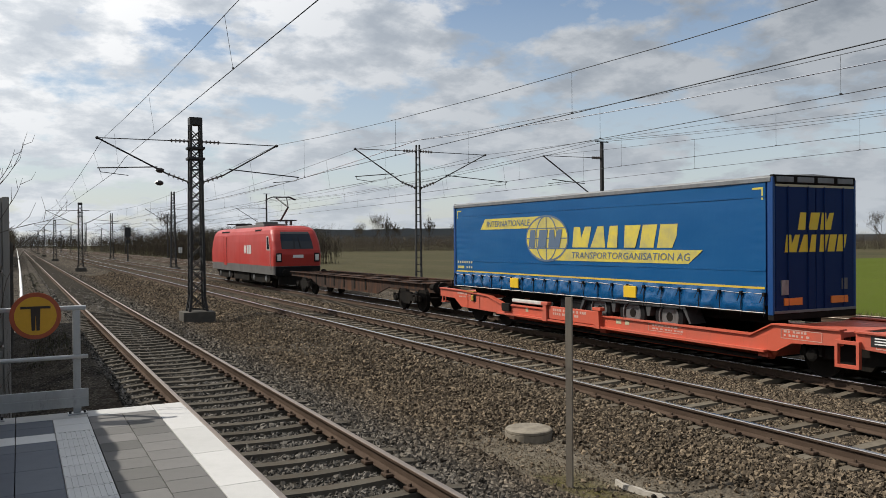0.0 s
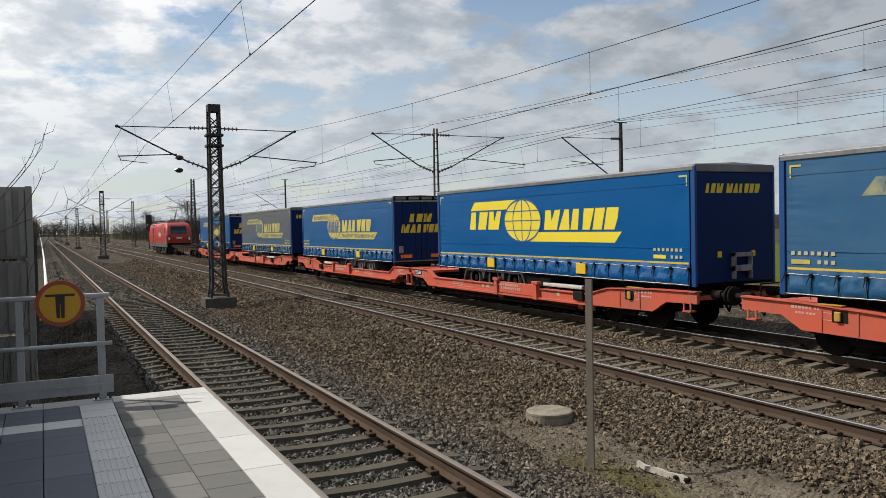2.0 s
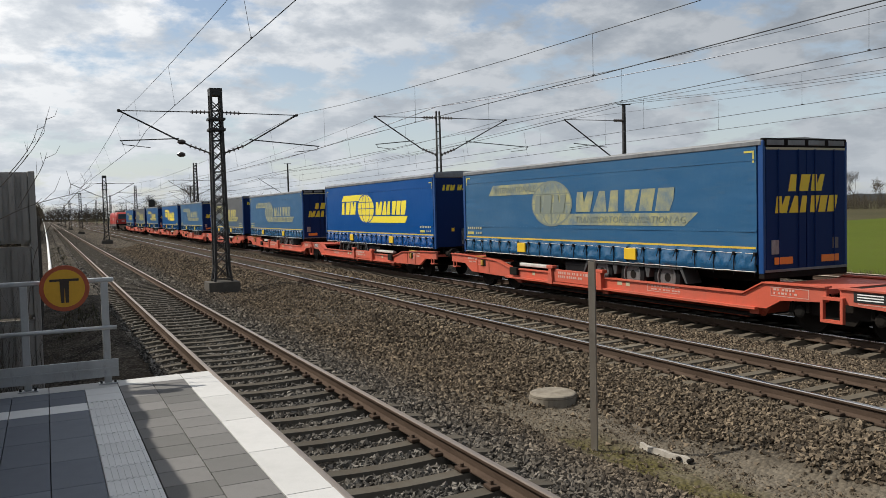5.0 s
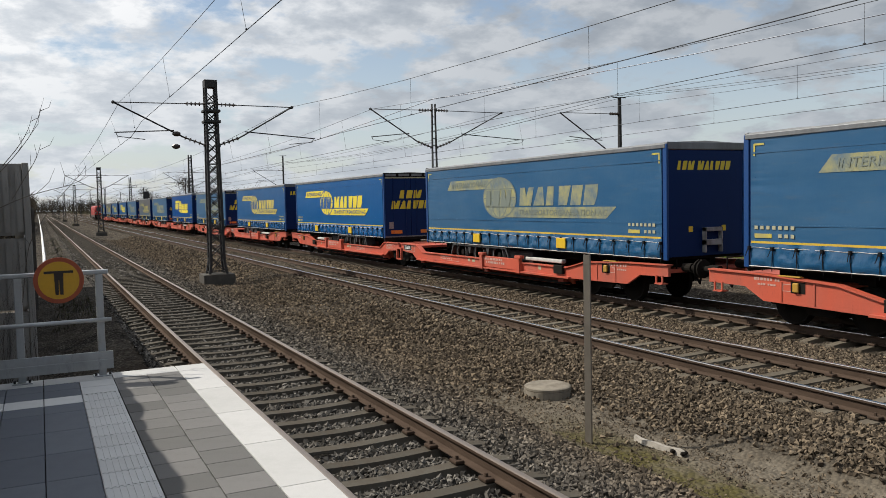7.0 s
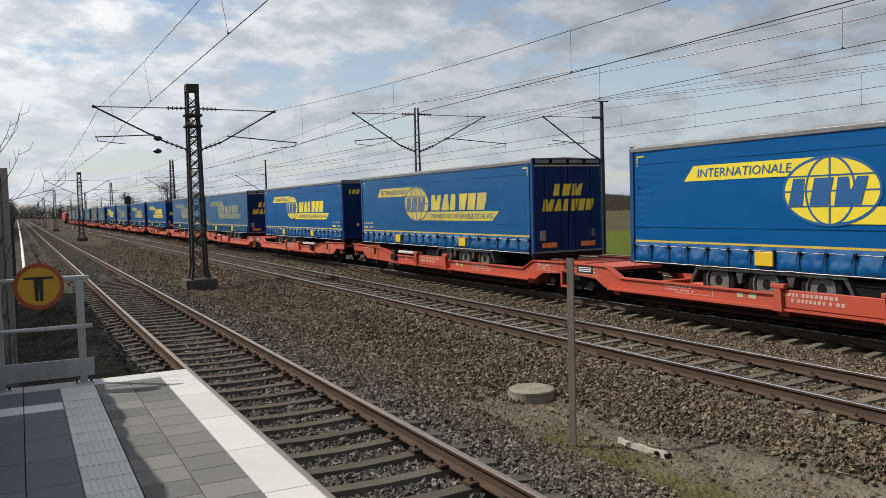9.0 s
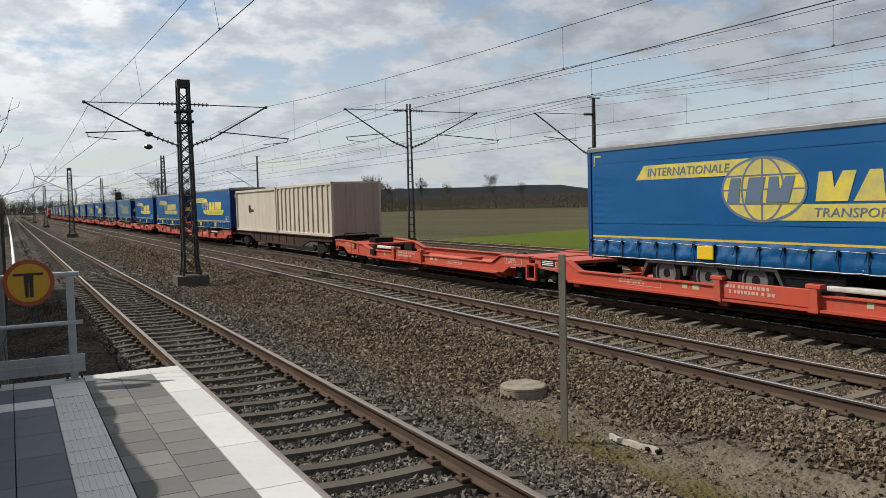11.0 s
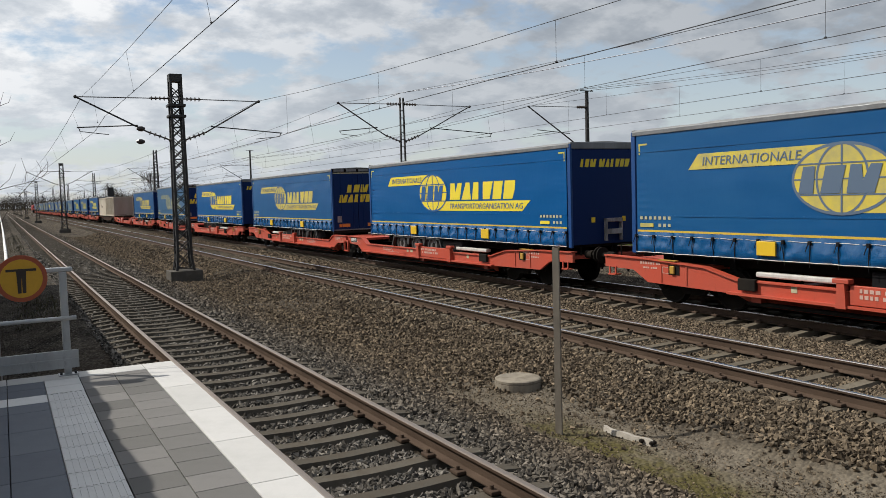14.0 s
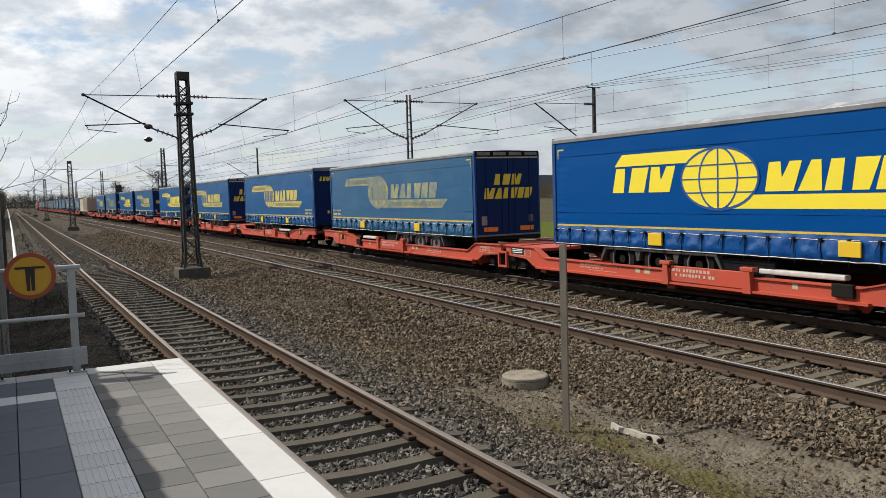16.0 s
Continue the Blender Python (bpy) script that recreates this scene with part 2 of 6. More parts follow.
M_SLEEPER = sleeper_mat("concrete_sleeper", (0.066, 0.060, 0.050), (0.102, 0.092, 0.076))
M_SLEEPER2 = sleeper_mat("brown_concrete_sleeper", (0.106, 0.090, 0.069), (0.155, 0.134, 0.104))
M_RAIL_SIDE = paint("rusty_rail_side", (0.060, 0.041, 0.030), (0.105, 0.075, 0.055), 0.7, 0.85, 6, 0.0, (1, 0.2, 1))
M_RAIL_TOP = paint("worn_rail_head", (0.30, 0.25, 0.21), (0.24, 0.19, 0.15), 0.5, 0.45, 3, 0.85, (1, 0.05, 1))
M_RAIL_TOP2 = paint("polished_rail_head", (0.50, 0.47, 0.44), (0.42, 0.38, 0.34), 0.4, 0.2, 3, 0.95, (1, 0.05, 1))


def stone_mat():
    m = Mat("loose_ballast_stone", 0.9)
    x = m.axis(0)
    div = m.n.new("ShaderNodeMath")
    div.operation = "MULTIPLY"
    div.inputs[1].default_value = 0.1
    m.l.new(x, div.inputs[0])
    grey = m.ramp(m.island(), (0.0, (0.030, 0.029, 0.027)), (0.55, (0.106, 0.098, 0.087)), (1.0, (0.225, 0.206, 0.180)))
    brown = m.ramp(m.island(), (0.0, (0.036, 0.028, 0.021)), (0.55, (0.124, 0.098, 0.070)), (1.0, (0.235, 0.182, 0.125)))
    c = m.mix(m.ramp(div.outputs[0], (0.38, 0.0), (0.60, 1.0)), grey, brown)
    c = m.mix(m.ramp(m.noise(0.8, 5), (0.4, 0.0), (0.7, 0.3)), c, (0.075, 0.060, 0.044))
    return m.done(c, m.noise(60, 3), 0.3, 0.005)


M_STONE = stone_mat()


def ground_mat():
    """Ballast between the tracks, fine grit on the path, moss in patches."""
    m = Mat("ballast_bed", 0.95)
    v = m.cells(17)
    sep = m.n.new("ShaderNodeSeparateColor")
    m.l.new(v.outputs["Color"], sep.inputs[0])
    x = m.n.new("ShaderNodeMath")
    x.operation = "MULTIPLY"
    x.inputs[1].default_value = 0.05
    m.l.new(m.axis(0), x.inputs[0])
    grey = m.ramp(sep.outputs[0], (0.0, (0.027, 0.026, 0.021)), (0.6, (0.069, 0.062, 0.052)), (1.0, (0.155, 0.139, 0.120)))
    brown = m.ramp(sep.outputs[0], (0.0, (0.035, 0.027, 0.021)), (0.6, (0.089, 0.074, 0.055)), (1.0, (0.189, 0.160, 0.122)))
    c = m.mix(m.ramp(x.outputs[0], (0.19, 0.0), (0.30, 1.0)), grey, brown)
    # shade between the stones, multiplied into the bed colour
    gap_shade = m.ramp(v.outputs["Distance"], (0.22, 1.0), (0.62, 0.14))
    c = m.mix(1.0, c, gap_shade, "MULTIPLY")
    c = m.mix(m.ramp(m.noise(0.35, 6), (0.45, 0.0), (0.7, 0.45)), c, (0.055, 0.042, 0.029))
    c = m.mix(m.ramp(m.noise(1.1, 8, 0.75, (1, 0.6, 1)), (0.42, 0.0), (0.60, 0.6)), c, m.mix(sep.outputs[1], (0.045, 0.038, 0.031), (0.13, 0.112, 0.09)))
    c = m.mix(0.8, c, m.ramp(m.noise(2.0, 7, 0.8), (0.34, 0.62), (0.66, 1.75)), "MULTIPLY")
    yy = m.n.new("ShaderNodeMath")
    yy.operation = "MULTIPLY"
    yy.inputs[1].default_value = 0.02
    m.l.new(m.axis(1), yy.inputs[0])
    grit = m.mix(m.noise(45, 4, 0.7), (0.075, 0.062, 0.046), (0.205, 0.178, 0.140))
    grit = m.mix(m.ramp(m.noise(1.7, 6, 0.7), (0.40, 0.0), (0.70, 0.7)), grit, (0.075, 0.060, 0.042))
    moss = m.mix(1.0, m.ramp(m.noise(1.3, 6, 0.7), (0.36, 0.1), (0.56, 0.9)), m.ramp(x.outputs[0], (0.276, 0.4), (0.290, 1.0), (0.308, 1.0), (0.328, 0.0)), "MULTIPLY")
    grit = m.mix(m.mix(1.0, moss, m.ramp(yy.outputs[0], (0.165, 1.0), (0.19, 0.05)), "MULTIPLY"), grit, m.mix(m.noise(30, 4, 0.7), (0.045, 0.038, 0.012), (0.098, 0.086, 0.030)))
    # the path widens towards the platform's middle
    wide = m.n.new("ShaderNodeMath")
    wide.operation = "MULTIPLY_ADD"
    wide.inputs[1].default_value, wide.inputs[2].default_value = 0.5, -0.074
    m.l.new(yy.outputs[0], wide.inputs[0])
    low = m.n.new("ShaderNodeMath")
    low.operation = "MINIMUM"
    low.inputs[1].default_value = 0.0
    m.l.new(wide.outputs[0], low.inputs[0])
    side = m.n.new("ShaderNodeMath")
    side.operation = "ADD"
    m.l.new(low.outputs[0], side.inputs[0]), m.l.new(x.outputs[0], side.inputs[1])
    path = m.mix(1.0, m.ramp(x.outputs[0], (0.277, 0.0), (0.287, 1.0)), m.ramp(side.outputs[0], (0.340, 1.0), (0.362, 0.0)), "MULTIPLY")
    broken = m.ramp(m.noise(0.6, 6, 0.7), (0.25, 0.6), (0.38, 1.0))
    broken = m.mix(1.0, broken, m.ramp(yy.outputs[0], (0.21, 1.0), (0.30, 0.0)), "MULTIPLY")
    c = m.mix(m.mix(1.0, path, broken, "MULTIPLY"), c, grit)
    # brown soil by the platform end, with the barrier's shade painted into its colour
    shaded_soil = m.mix(1.0, m.ramp(x.outputs[0], (0.078, 1.0), (0.094, 0.0)), m.ramp(yy.outputs[0], (0.25, 0.85), (0.34, 0.0)), "MULTIPLY")
    c = m.mix(shaded_soil, c, m.mix(m.noise(9, 6, 0.7), (0.020, 0.014, 0.009), (0.055, 0.040, 0.026)))
    return m.done(c, v.outputs["Distance"], 0.9, -0.035)


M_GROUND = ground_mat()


def field_mat(name, a, b, c3):
    m = Mat(name, 0.95)
    f = m.ramp(m.noise(0.06, 8, 0.7, (1, 0.3, 1)), (0.35, 0.0), (0.65, 1.0))
    c = m.mix(f, a, b)
    c = m.mix(m.ramp(m.noise(0.9, 6, 0.7), (0.4, 0.0), (0.75, 0.6)), c, c3)
    return m.done(c, m.noise(6, 5), 0.6, 0.1)


M_FIELD = field_mat("stubble_field", (0.048, 0.047, 0.025), (0.078, 0.069, 0.039), (0.050, 0.041, 0.024))
M_GREEN = field_mat("young_crop_field", (0.060, 0.082, 0.010), (0.076, 0.098, 0.014), (0.072, 0.074, 0.020))
M_VERGE = field_mat("dry_grass_verge", (0.067, 0.058, 0.027), (0.051, 0.050, 0.019), (0.083, 0.068, 0.036))
M_ROOF = paint("grey_roof_sheet", (0.16, 0.165, 0.165), (0.30, 0.30, 0.29), 0.7, 0.5, 2.0)
M_ROOF_SHINY = paint("silvery_roof_tarpaulin", (0.20, 0.21, 0.23), (0.10, 0.11, 0.125), 0.6, 0.3, 2.0)
M_BARK = paint("grey_brown_bark", (0.062, 0.050, 0.042), (0.11, 0.092, 0.075), 0.7, 0.9, 4)
# twig colours lightened to paint in the haze over the far hedge
M_TWIG = Mat("hazed_bare_twigs", 0.9)
M_TWIG = M_TWIG.done(M_TWIG.ramp(M_TWIG.island(), (0.0, (0.060, 0.050, 0.041)), (0.6, (0.105, 0.086, 0.068)), (1.0, (0.13, 0.116, 0.070))))
# darker copy of the twig colours: the wood's backlit shade is painted in
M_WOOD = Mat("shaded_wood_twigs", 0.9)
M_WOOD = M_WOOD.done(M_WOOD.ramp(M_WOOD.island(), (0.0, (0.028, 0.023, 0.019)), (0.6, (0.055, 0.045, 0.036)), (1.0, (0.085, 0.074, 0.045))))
M_BRANCH = Mat("grey_twig_bark", 0.9)
M_BRANCH = M_BRANCH.done(M_BRANCH.mix(M_BRANCH.noise(9, 4), (0.045, 0.038, 0.032), (0.15, 0.13, 0.11)))
M_PINE = Mat("conifer_needles", 0.9)
M_PINE = M_PINE.done(M_PINE.ramp(M_PINE.island(), (0.0, (0.010, 0.020, 0.010)), (1.0, (0.030, 0.050, 0.022))))


def slab_mat(name, a, b, grain=120.0, bump=0.2):
    m = Mat(name, 0.85)
    c = m.mix(m.rand(), a, b)
    c = m.mix(m.ramp(m.noise(2.5, 6, 0.7), (0.45, 0.0), (0.8, 0.35)), c, tuple(0.6 * v for v in a))
    g = m.noise(grain, 2)
    c = m.mix(0.2, c, m.ramp(g, (0.3, 0.7), (0.7, 1.0)), "MULTIPLY")
    return m.done(c, g, bump, 0.003)


M_SLAB = slab_mat("grey_paving_slab", (0.122, 0.119, 0.114), (0.180, 0.174, 0.168))
M_SLAB_D = slab_mat("anthracite_paving_slab", (0.130, 0.140, 0.160), (0.165, 0.178, 0.198))
M_SLAB_W = slab_mat("white_edge_slab", (0.454, 0.448, 0.434), (0.496, 0.489, 0.476), 200, 0.3)
M_SLAB_L = slab_mat("light_grey_tactile_slab", (0.53, 0.53, 0.52), (0.60, 0.60, 0.59))
# ---------------- mesh helpers ----------------


def mesh_of(bm, name, material, smooth=False):
    me = bpy.data.meshes.new(name)
    bmesh.ops.recalc_face_normals(bm, faces=bm.faces)
    bm.to_mesh(me)
    bm.free()
    me.materials.append(material)
    if smooth:
        me.polygons.foreach_set("use_smooth", [True] * len(me.polygons))
    return me


def part(name, bm, material, parent, label="", smooth=False):
    """One mesh object under a thing or a part."""
    ob = new(name, mesh_of(bm, name, material, smooth))
    ob.parent = parent
    if label:
        ob["label"] = label
    return ob


def thing(name, label, category, group="", kind="", at=None):
    """An Empty at the thing's base, which carries its parts."""
    ob = tagged(new(name), label, category, group, kind)
    ob.empty_display_size = 0.2
    if at is not None:
        ob.matrix_basis = at
    return ob


def solid(name, bm, material, label, category, group="", kind="", smooth=False):
    return tagged(new(name, mesh_of(bm, name, material, smooth)), label, category, group, kind)


def bm_new():
    return bmesh.new()


def box(bm, x0, x1, y0, y1, z0, z1, bevel=0.0, m=None):
    v = [bm.verts.new(p) for p in ((x0, y0, z0), (x1, y0, z0), (x1, y1, z0), (x0, y1, z0), (x0, y0, z1), (x1, y0, z1), (x1, y1, z1), (x0, y1, z1))]
    f = [bm.faces.new([v[i] for i in q]) for q in ((3, 2, 1, 0), (4, 5, 6, 7), (0, 1, 5, 4), (1, 2, 6, 5), (2, 3, 7, 6), (3, 0, 4, 7))]
    if m is not None:
        for a in v:
            a.co = m @ a.co
    if bevel:
        bmesh.ops.bevel(bm, geom=list({e for q in f for e in q.edges}), offset=bevel, segments=2, affect="EDGES", profile=0.5)
    return bm


def boxes(*rows, bevel=0.0):
    bm = bm_new()
    for r in rows:
        box(bm, *r, bevel=bevel)
    return bm


def tube(bm, a, b, r0, r1=None, n=8, caps=True):
    """A round bar from a to b."""
    a, b = Vector(a), Vector(b)
    r1 = r0 if r1 is None else r1
    d = (b - a).normalized()
    u = d.orthogonal().normalized()
    w = d.cross(u)
    rings = []
    for p, r in ((a, r0), (b, r1)):
        rings.append([bm.verts.new(p + (u * math.cos(2 * math.pi * i / n) + w * math.sin(2 * math.pi * i / n)) * r) for i in range(n)])
    for i in range(n):
        bm.faces.new((rings[0][i], rings[0][(i + 1) % n], rings[1][(i + 1) % n], rings[1][i]))
    if caps and n > 2:
        bm.faces.new(rings[0][::-1]), bm.faces.new(rings[1])
    return bm


def lathe(bm, prof, centre=(0, 0, 0), axis="x", n=20):
    """A turned body from (radius, along) pairs."""
    c, rings = Vector(centre), []
    for r, h in prof:
        ring = []
        for i in range(n):
            a = 2 * math.pi * i / n
            p = (r * math.cos(a), r * math.sin(a))
            ring.append(bm.verts.new(c + Vector({"x": (h, *p), "y": (p[0], h, p[1]), "z": (*p, h)}[axis])))
        rings.append(ring)
    for a, b in zip(rings, rings[1:]):
        for i in range(n):
            bm.faces.new((a[i], a[(i + 1) % n], b[(i + 1) % n], b[i]))
    bm.faces.new(rings[0][::-1]), bm.faces.new(rings[-1])
    return bm


def plate(bm, outline, x0, x1):
    """An outline in (y, z) given thickness along x."""
    a = [bm.verts.new((x0, y, z)) for y, z in outline]
    b = [bm.verts.new((x1, y, z)) for y, z in outline]
    n = len(outline)
    for i in range(n):
        bm.faces.new((a[i], a[(i + 1) % n], b[(i + 1) % n], b[i]))
    bm.faces.new(a[::-1]), bm.faces.new(b)
    return bm


def plate_y(bm, outline, y0, y1):
    """An outline in (x, z) given length along y."""
    a = [bm.verts.new((x, y0, z)) for x, z in outline]
    b = [bm.verts.new((x, y1, z)) for x, z in outline]
    n = len(outline)
    for i in range(n):
        bm.faces.new((a[i], a[(i + 1) % n], b[(i + 1) % n], b[i]))
    bm.faces.new(a[::-1]), bm.faces.new(b)
    return bm


def letters(text, size, x, u, z, parent, material, squeeze=1.0, name="lettering"):
    """Words on a side that faces -x, reading towards -y."""
    cu = bpy.data.curves.new(name, "FONT")
    cu.body, cu.size, cu.resolution_u, cu.shear = text, size, 2, 0.15
    tmp = bpy.data.objects.new(name, cu)
    me = bpy.data.meshes.new_from_object(tmp)
    bpy.data.objects.remove(tmp)
    me.materials.clear()
    me.materials.append(material)
    me.transform(Matrix(((0, 0, -1, x), (-squeeze, 0, 0, -u), (0, 1, 0, z), (0, 0, 0, 1))))
    ob = new(name, me)
    ob.parent = parent
    return ob


FORMS = [[(0.06, 0), (0.94, 0), (1, 1), (0.64, 1), (0.5, 0.45), (0.36, 1), (0, 1)], [(0, 0), (1, 0), (0.70, 1), (0.30, 1)], [(0, 0), (0.78, 0), (0.62, 1), (0, 1)],
         [(0.14, 0), (0.84, 0), (1, 1), (0, 1)], [(0, 0), (0.90, 0), (0.94, 1), (0, 1)], [(0, 0), (0.86, 0), (1, 0.5), (0.96, 1), (0, 1)]]
SHORT, LONG = (2, 4, 0), (0, 1, 2, 3, 4, 5)


def letter_block(name, corners, place, material, parent, form):
    """One plain leaning block; place turns (along, up) into a point."""
    (a, z0), (b, _), (c, z1), (d, _) = corners
    lean, w, bm = d - a, b - a, bm_new()
    bm.faces.new([bm.verts.new(place(a + w * f + lean * g, z0 + (z1 - z0) * g)) for f, g in FORMS[form]])
    return part(name, bm, material, parent)


def block_word(parent, material, x, u, z, h, widths, slant=0.22, gap=0.07):
    """A word as plain leaning blocks, one a letter, on a side that faces -x."""
    for i, w in enumerate(widths):
        letter_block("block_mark", [(u, z), (u + w, z), (u + w + slant * h, z + h), (u + slant * h, z + h)], lambda p, q: (x, -p, q), material, parent, (SHORT if len(widths) == 3 else LONG)[i])
        u += w + gap


def polytube(bm, pts, r, n=4):
    """A continuous thin tube along points."""
    pts = [Vector(p) for p in pts]
    rings = []
    for i, p in enumerate(pts):
        d = (pts[min(i + 1, len(pts) - 1)] - pts[max(i - 1, 0)]).normalized()
        u = d.cross(Vector((0, 0, 1))).normalized() if abs(d.z) < 0.95 else Vector((1, 0, 0))
        w = d.cross(u)
        rad = r[i] if isinstance(r, list) else r
        rings.append([bm.verts.new(p + (u * math.cos(2 * math.pi * k / n) + w * math.sin(2 * math.pi * k / n)) * rad) for k in range(n)])
    for a, b in zip(rings, rings[1:]):
        for k in range(n):
            bm.faces.new((a[k], a[(k + 1) % n], b[(k + 1) % n], b[k]))
    return bm
# ---------------- ground ----------------
PROFILE = [(-40, -1.3), (-6, -1.2), (-2, -0.75), (0.4, -0.55), (1.2, -0.265), (4.5, -0.265), (5.35, -0.50), (5.9, -0.57), (6.95, -0.57), (7.6, -0.36), (7.85, -0.262), (8.15, -0.235), (8.5, -0.245), (8.85, -0.283), (10.0, -0.283), (10.35, -0.245), (10.75, -0.235), (11.1, -0.29), (11.9, -0.50), (12.6, -0.555), (13.1, -0.555), (16.6, -0.555),
           (17.5, -0.85), (18.7, -0.85), (19.4, -0.50), (27.6, -0.50), (29.0, -1.1), (30.5, -1.3), (34, -1.4)]
PX, PZ = [p[0] for p in PROFILE], [p[1] for p in PROFILE]


def grid_mesh(name, xs, ys, zs, material):
    nx, ny = len(xs), len(ys)
    co = np.stack([np.repeat(xs[None, :], ny, 0), np.repeat(ys[:, None], nx, 1), zs], -1).reshape(-1, 3)
    i = (np.arange(ny - 1)[:, None] * nx + np.arange(nx - 1)[None, :]).ravel()
    faces = np.stack([i, i + 1, i + nx + 1, i + nx], -1)
    me = bpy.data.meshes.new(name)
    me.from_pydata(co.tolist(), [], faces.tolist())
    me.polygons.foreach_set("use_smooth", [True] * len(me.polygons))
    me.materials.append(material)
    return new(name, me)


rng = np.random.default_rng(7)
gx = np.concatenate([np.linspace(-40, -3, 12), np.arange(-2.5, 17, 0.14), np.arange(17, 34.1, 0.5)])
gy = np.concatenate([np.arange(-40, 2, 2.0), np.arange(2, 26, 0.14), np.arange(26, 70, 0.8), np.geomspace(70, 1500, 60)])
gz = np.interp(gx, PX, PZ)[None, :] + rng.normal(0, 0.012, (len(gy), len(gx)))
lumps = np.array([[noise.noise((x * 0.55, y * 0.35, 3.3)) for x in gx] for y in gy[: len(gy) - 60]])
gz[: len(lumps)] += 0.05 * lumps
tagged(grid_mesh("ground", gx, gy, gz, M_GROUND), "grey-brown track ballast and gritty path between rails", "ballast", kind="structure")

# fields: one sheet to the horizon, with a green parcel and a dry verge laid on it
bm = bm_new()
for q in (((-2500, -400), (-40, -400), (-40, 1500), (-2500, 1500)), ((34, -400), (2500, -400), (2500, 1500), (34, 1500)), ((-2500, 1500), (2500, 1500), (2500, 4200), (-2500, 4200)), ((-40, -400), (34, -400), (34, -40), (-40, -40))):
    bm.faces.new([bm.verts.new((x, y, -1.4 if x > -39 else -1.3)) for x, y in q])
solid("ground", bm, M_FIELD, "dull olive-brown stubble field reaching to the woods", "field", kind="structure")
bm = bm_new()
bm.faces.new([bm.verts.new(p) for p in ((36, -300, -1.38), (400, -300, -1.38), (260, 60, -1.38), (146, 103, -1.38), (74, 84, -1.38), (36, 72, -1.38))])
solid("field", bm, M_GREEN, "bright green field of young crops", "field", kind="structure")
bm = bm_new()
bm.faces.new([bm.verts.new(p) for p in ((30.4, -300, -1.26), (36, -300, -1.36), (36, 400, -1.36), (30.4, 400, -1.26))])
solid("verge", bm, M_VERGE, "dry straw-coloured grass verge beside the line", "verge", kind="structure")

# loose stones on the near ballast
STONE = np.array([(1, 0, 0), (0, 1, 0), (-1, 0, 0), (0, -1, 0), (0, 0, 1), (0, 0, -1)], float)
STONE_F = np.array([(0, 1, 4), (1, 2, 4), (2, 3, 4), (3, 0, 4), (1, 0, 5), (2, 1, 5), (3, 2, 5), (0, 3, 5)])


PHASE = [0.55, 0.2, 0.0]


def scatter(count, x0, x1, y0, y1, size, dense):
    x, y = rng.uniform(x0, x1, count), y0 + (y1 - y0) * rng.uniform(0, 1, count) ** dense
    keep = (x < 1.62 * y + 1.5)
    for (tx, tz), ph in zip(TRACKS[:3], PHASE):
        keep &= ~((np.abs(x - tx) < 1.16) & (np.abs((y - ph + 0.3) % 0.6 - 0.3) < 0.150))
        keep &= (np.abs(x - tx + 0.7535) > 0.10) & (np.abs(x - tx - 0.7535) > 0.10)
    path = (x > 5.66 + 0.07 * np.sin(y * 2.1)) & (x < 7.12 + 0.12 * np.sin(y * 1.9 + 1) + 0.2 * np.maximum(0, 7.4 - y) + rng.normal(0, 0.10, count))
    keep &= ~path | (rng.uniform(0, 1, count) < np.clip((y - 10.2) / 4, 0.02, 1))
    x, y = x[keep], y[keep]
    n = len(x)
    s = size * rng.uniform(0.55, 1.25, (n, 1, 1)) * rng.uniform(0.6, 1.15, (n, 1, 3))
    v = (STONE[None] * (1 + rng.uniform(-0.35, 0.45, (n, 6, 1))) + rng.uniform(-0.38, 0.38, (n, 6, 3))) * s * 0.5
    q = rng.normal(0, 1, (n, 4))
    q /= np.linalg.norm(q, axis=1)[:, None]
    w, a, b, c = q.T
    rot = np.stack([np.stack([1 - 2 * (b * b + c * c), 2 * (a * b - c * w), 2 * (a * c + b * w)], -1), np.stack([2 * (a * b + c * w), 1 - 2 * (a * a + c * c), 2 * (b * c - a * w)], -1),
                    np.stack([2 * (a * c - b * w), 2 * (b * c + a * w), 1 - 2 * (a * a + b * b)], -1)], 1)
    v = np.einsum("nij,nkj->nki", rot, v)
    z = np.interp(x, PX, PZ) + rng.uniform(-0.014, 0.040, n)
    v += np.stack([x, y, z], -1)[:, None, :]
    return v.reshape(-1, 3), (STONE_F[None] + 6 * np.arange(n)[:, None, None]).reshape(-1, 3)


sv, sf = scatter(170000, 1.55, 13.4, 3.6, 15, 0.066, 1.15)
for patch in ((70000, 1.55, 13.6, 15, 34, 0.078, 1.2), (48000, 1.55, 13.4, 34, 85, 0.125, 1.3)):
    sv2, sf2 = scatter(*patch)
    sf = np.concatenate([sf, sf2 + len(sv)])
    sv = np.concatenate([sv, sv2])
count = 9000  # fine grit on the path
sx, sy = rng.uniform(5.65, 7.15, count), 4.2 + 8.0 * rng.uniform(0, 1, count) ** 1.2
gv = (STONE[None] * (1 + rng.uniform(-0.35, 0.45, (count, 6, 1))) + rng.uniform(-0.4, 0.4, (count, 6, 3))) * 0.5 * rng.uniform(0.008, 0.022, (count, 1, 1))
gv += np.stack([sx, sy, np.interp(sx, PX, PZ) + rng.uniform(-0.002, 0.025, count)], -1)[:, None, :]
sf = np.concatenate([sf, (STONE_F[None] + 6 * np.arange(count)[:, None, None]).reshape(-1, 3) + len(sv)])
sv = np.concatenate([sv, gv.reshape(-1, 3)])
me = bpy.data.meshes.new("ballast_stones")
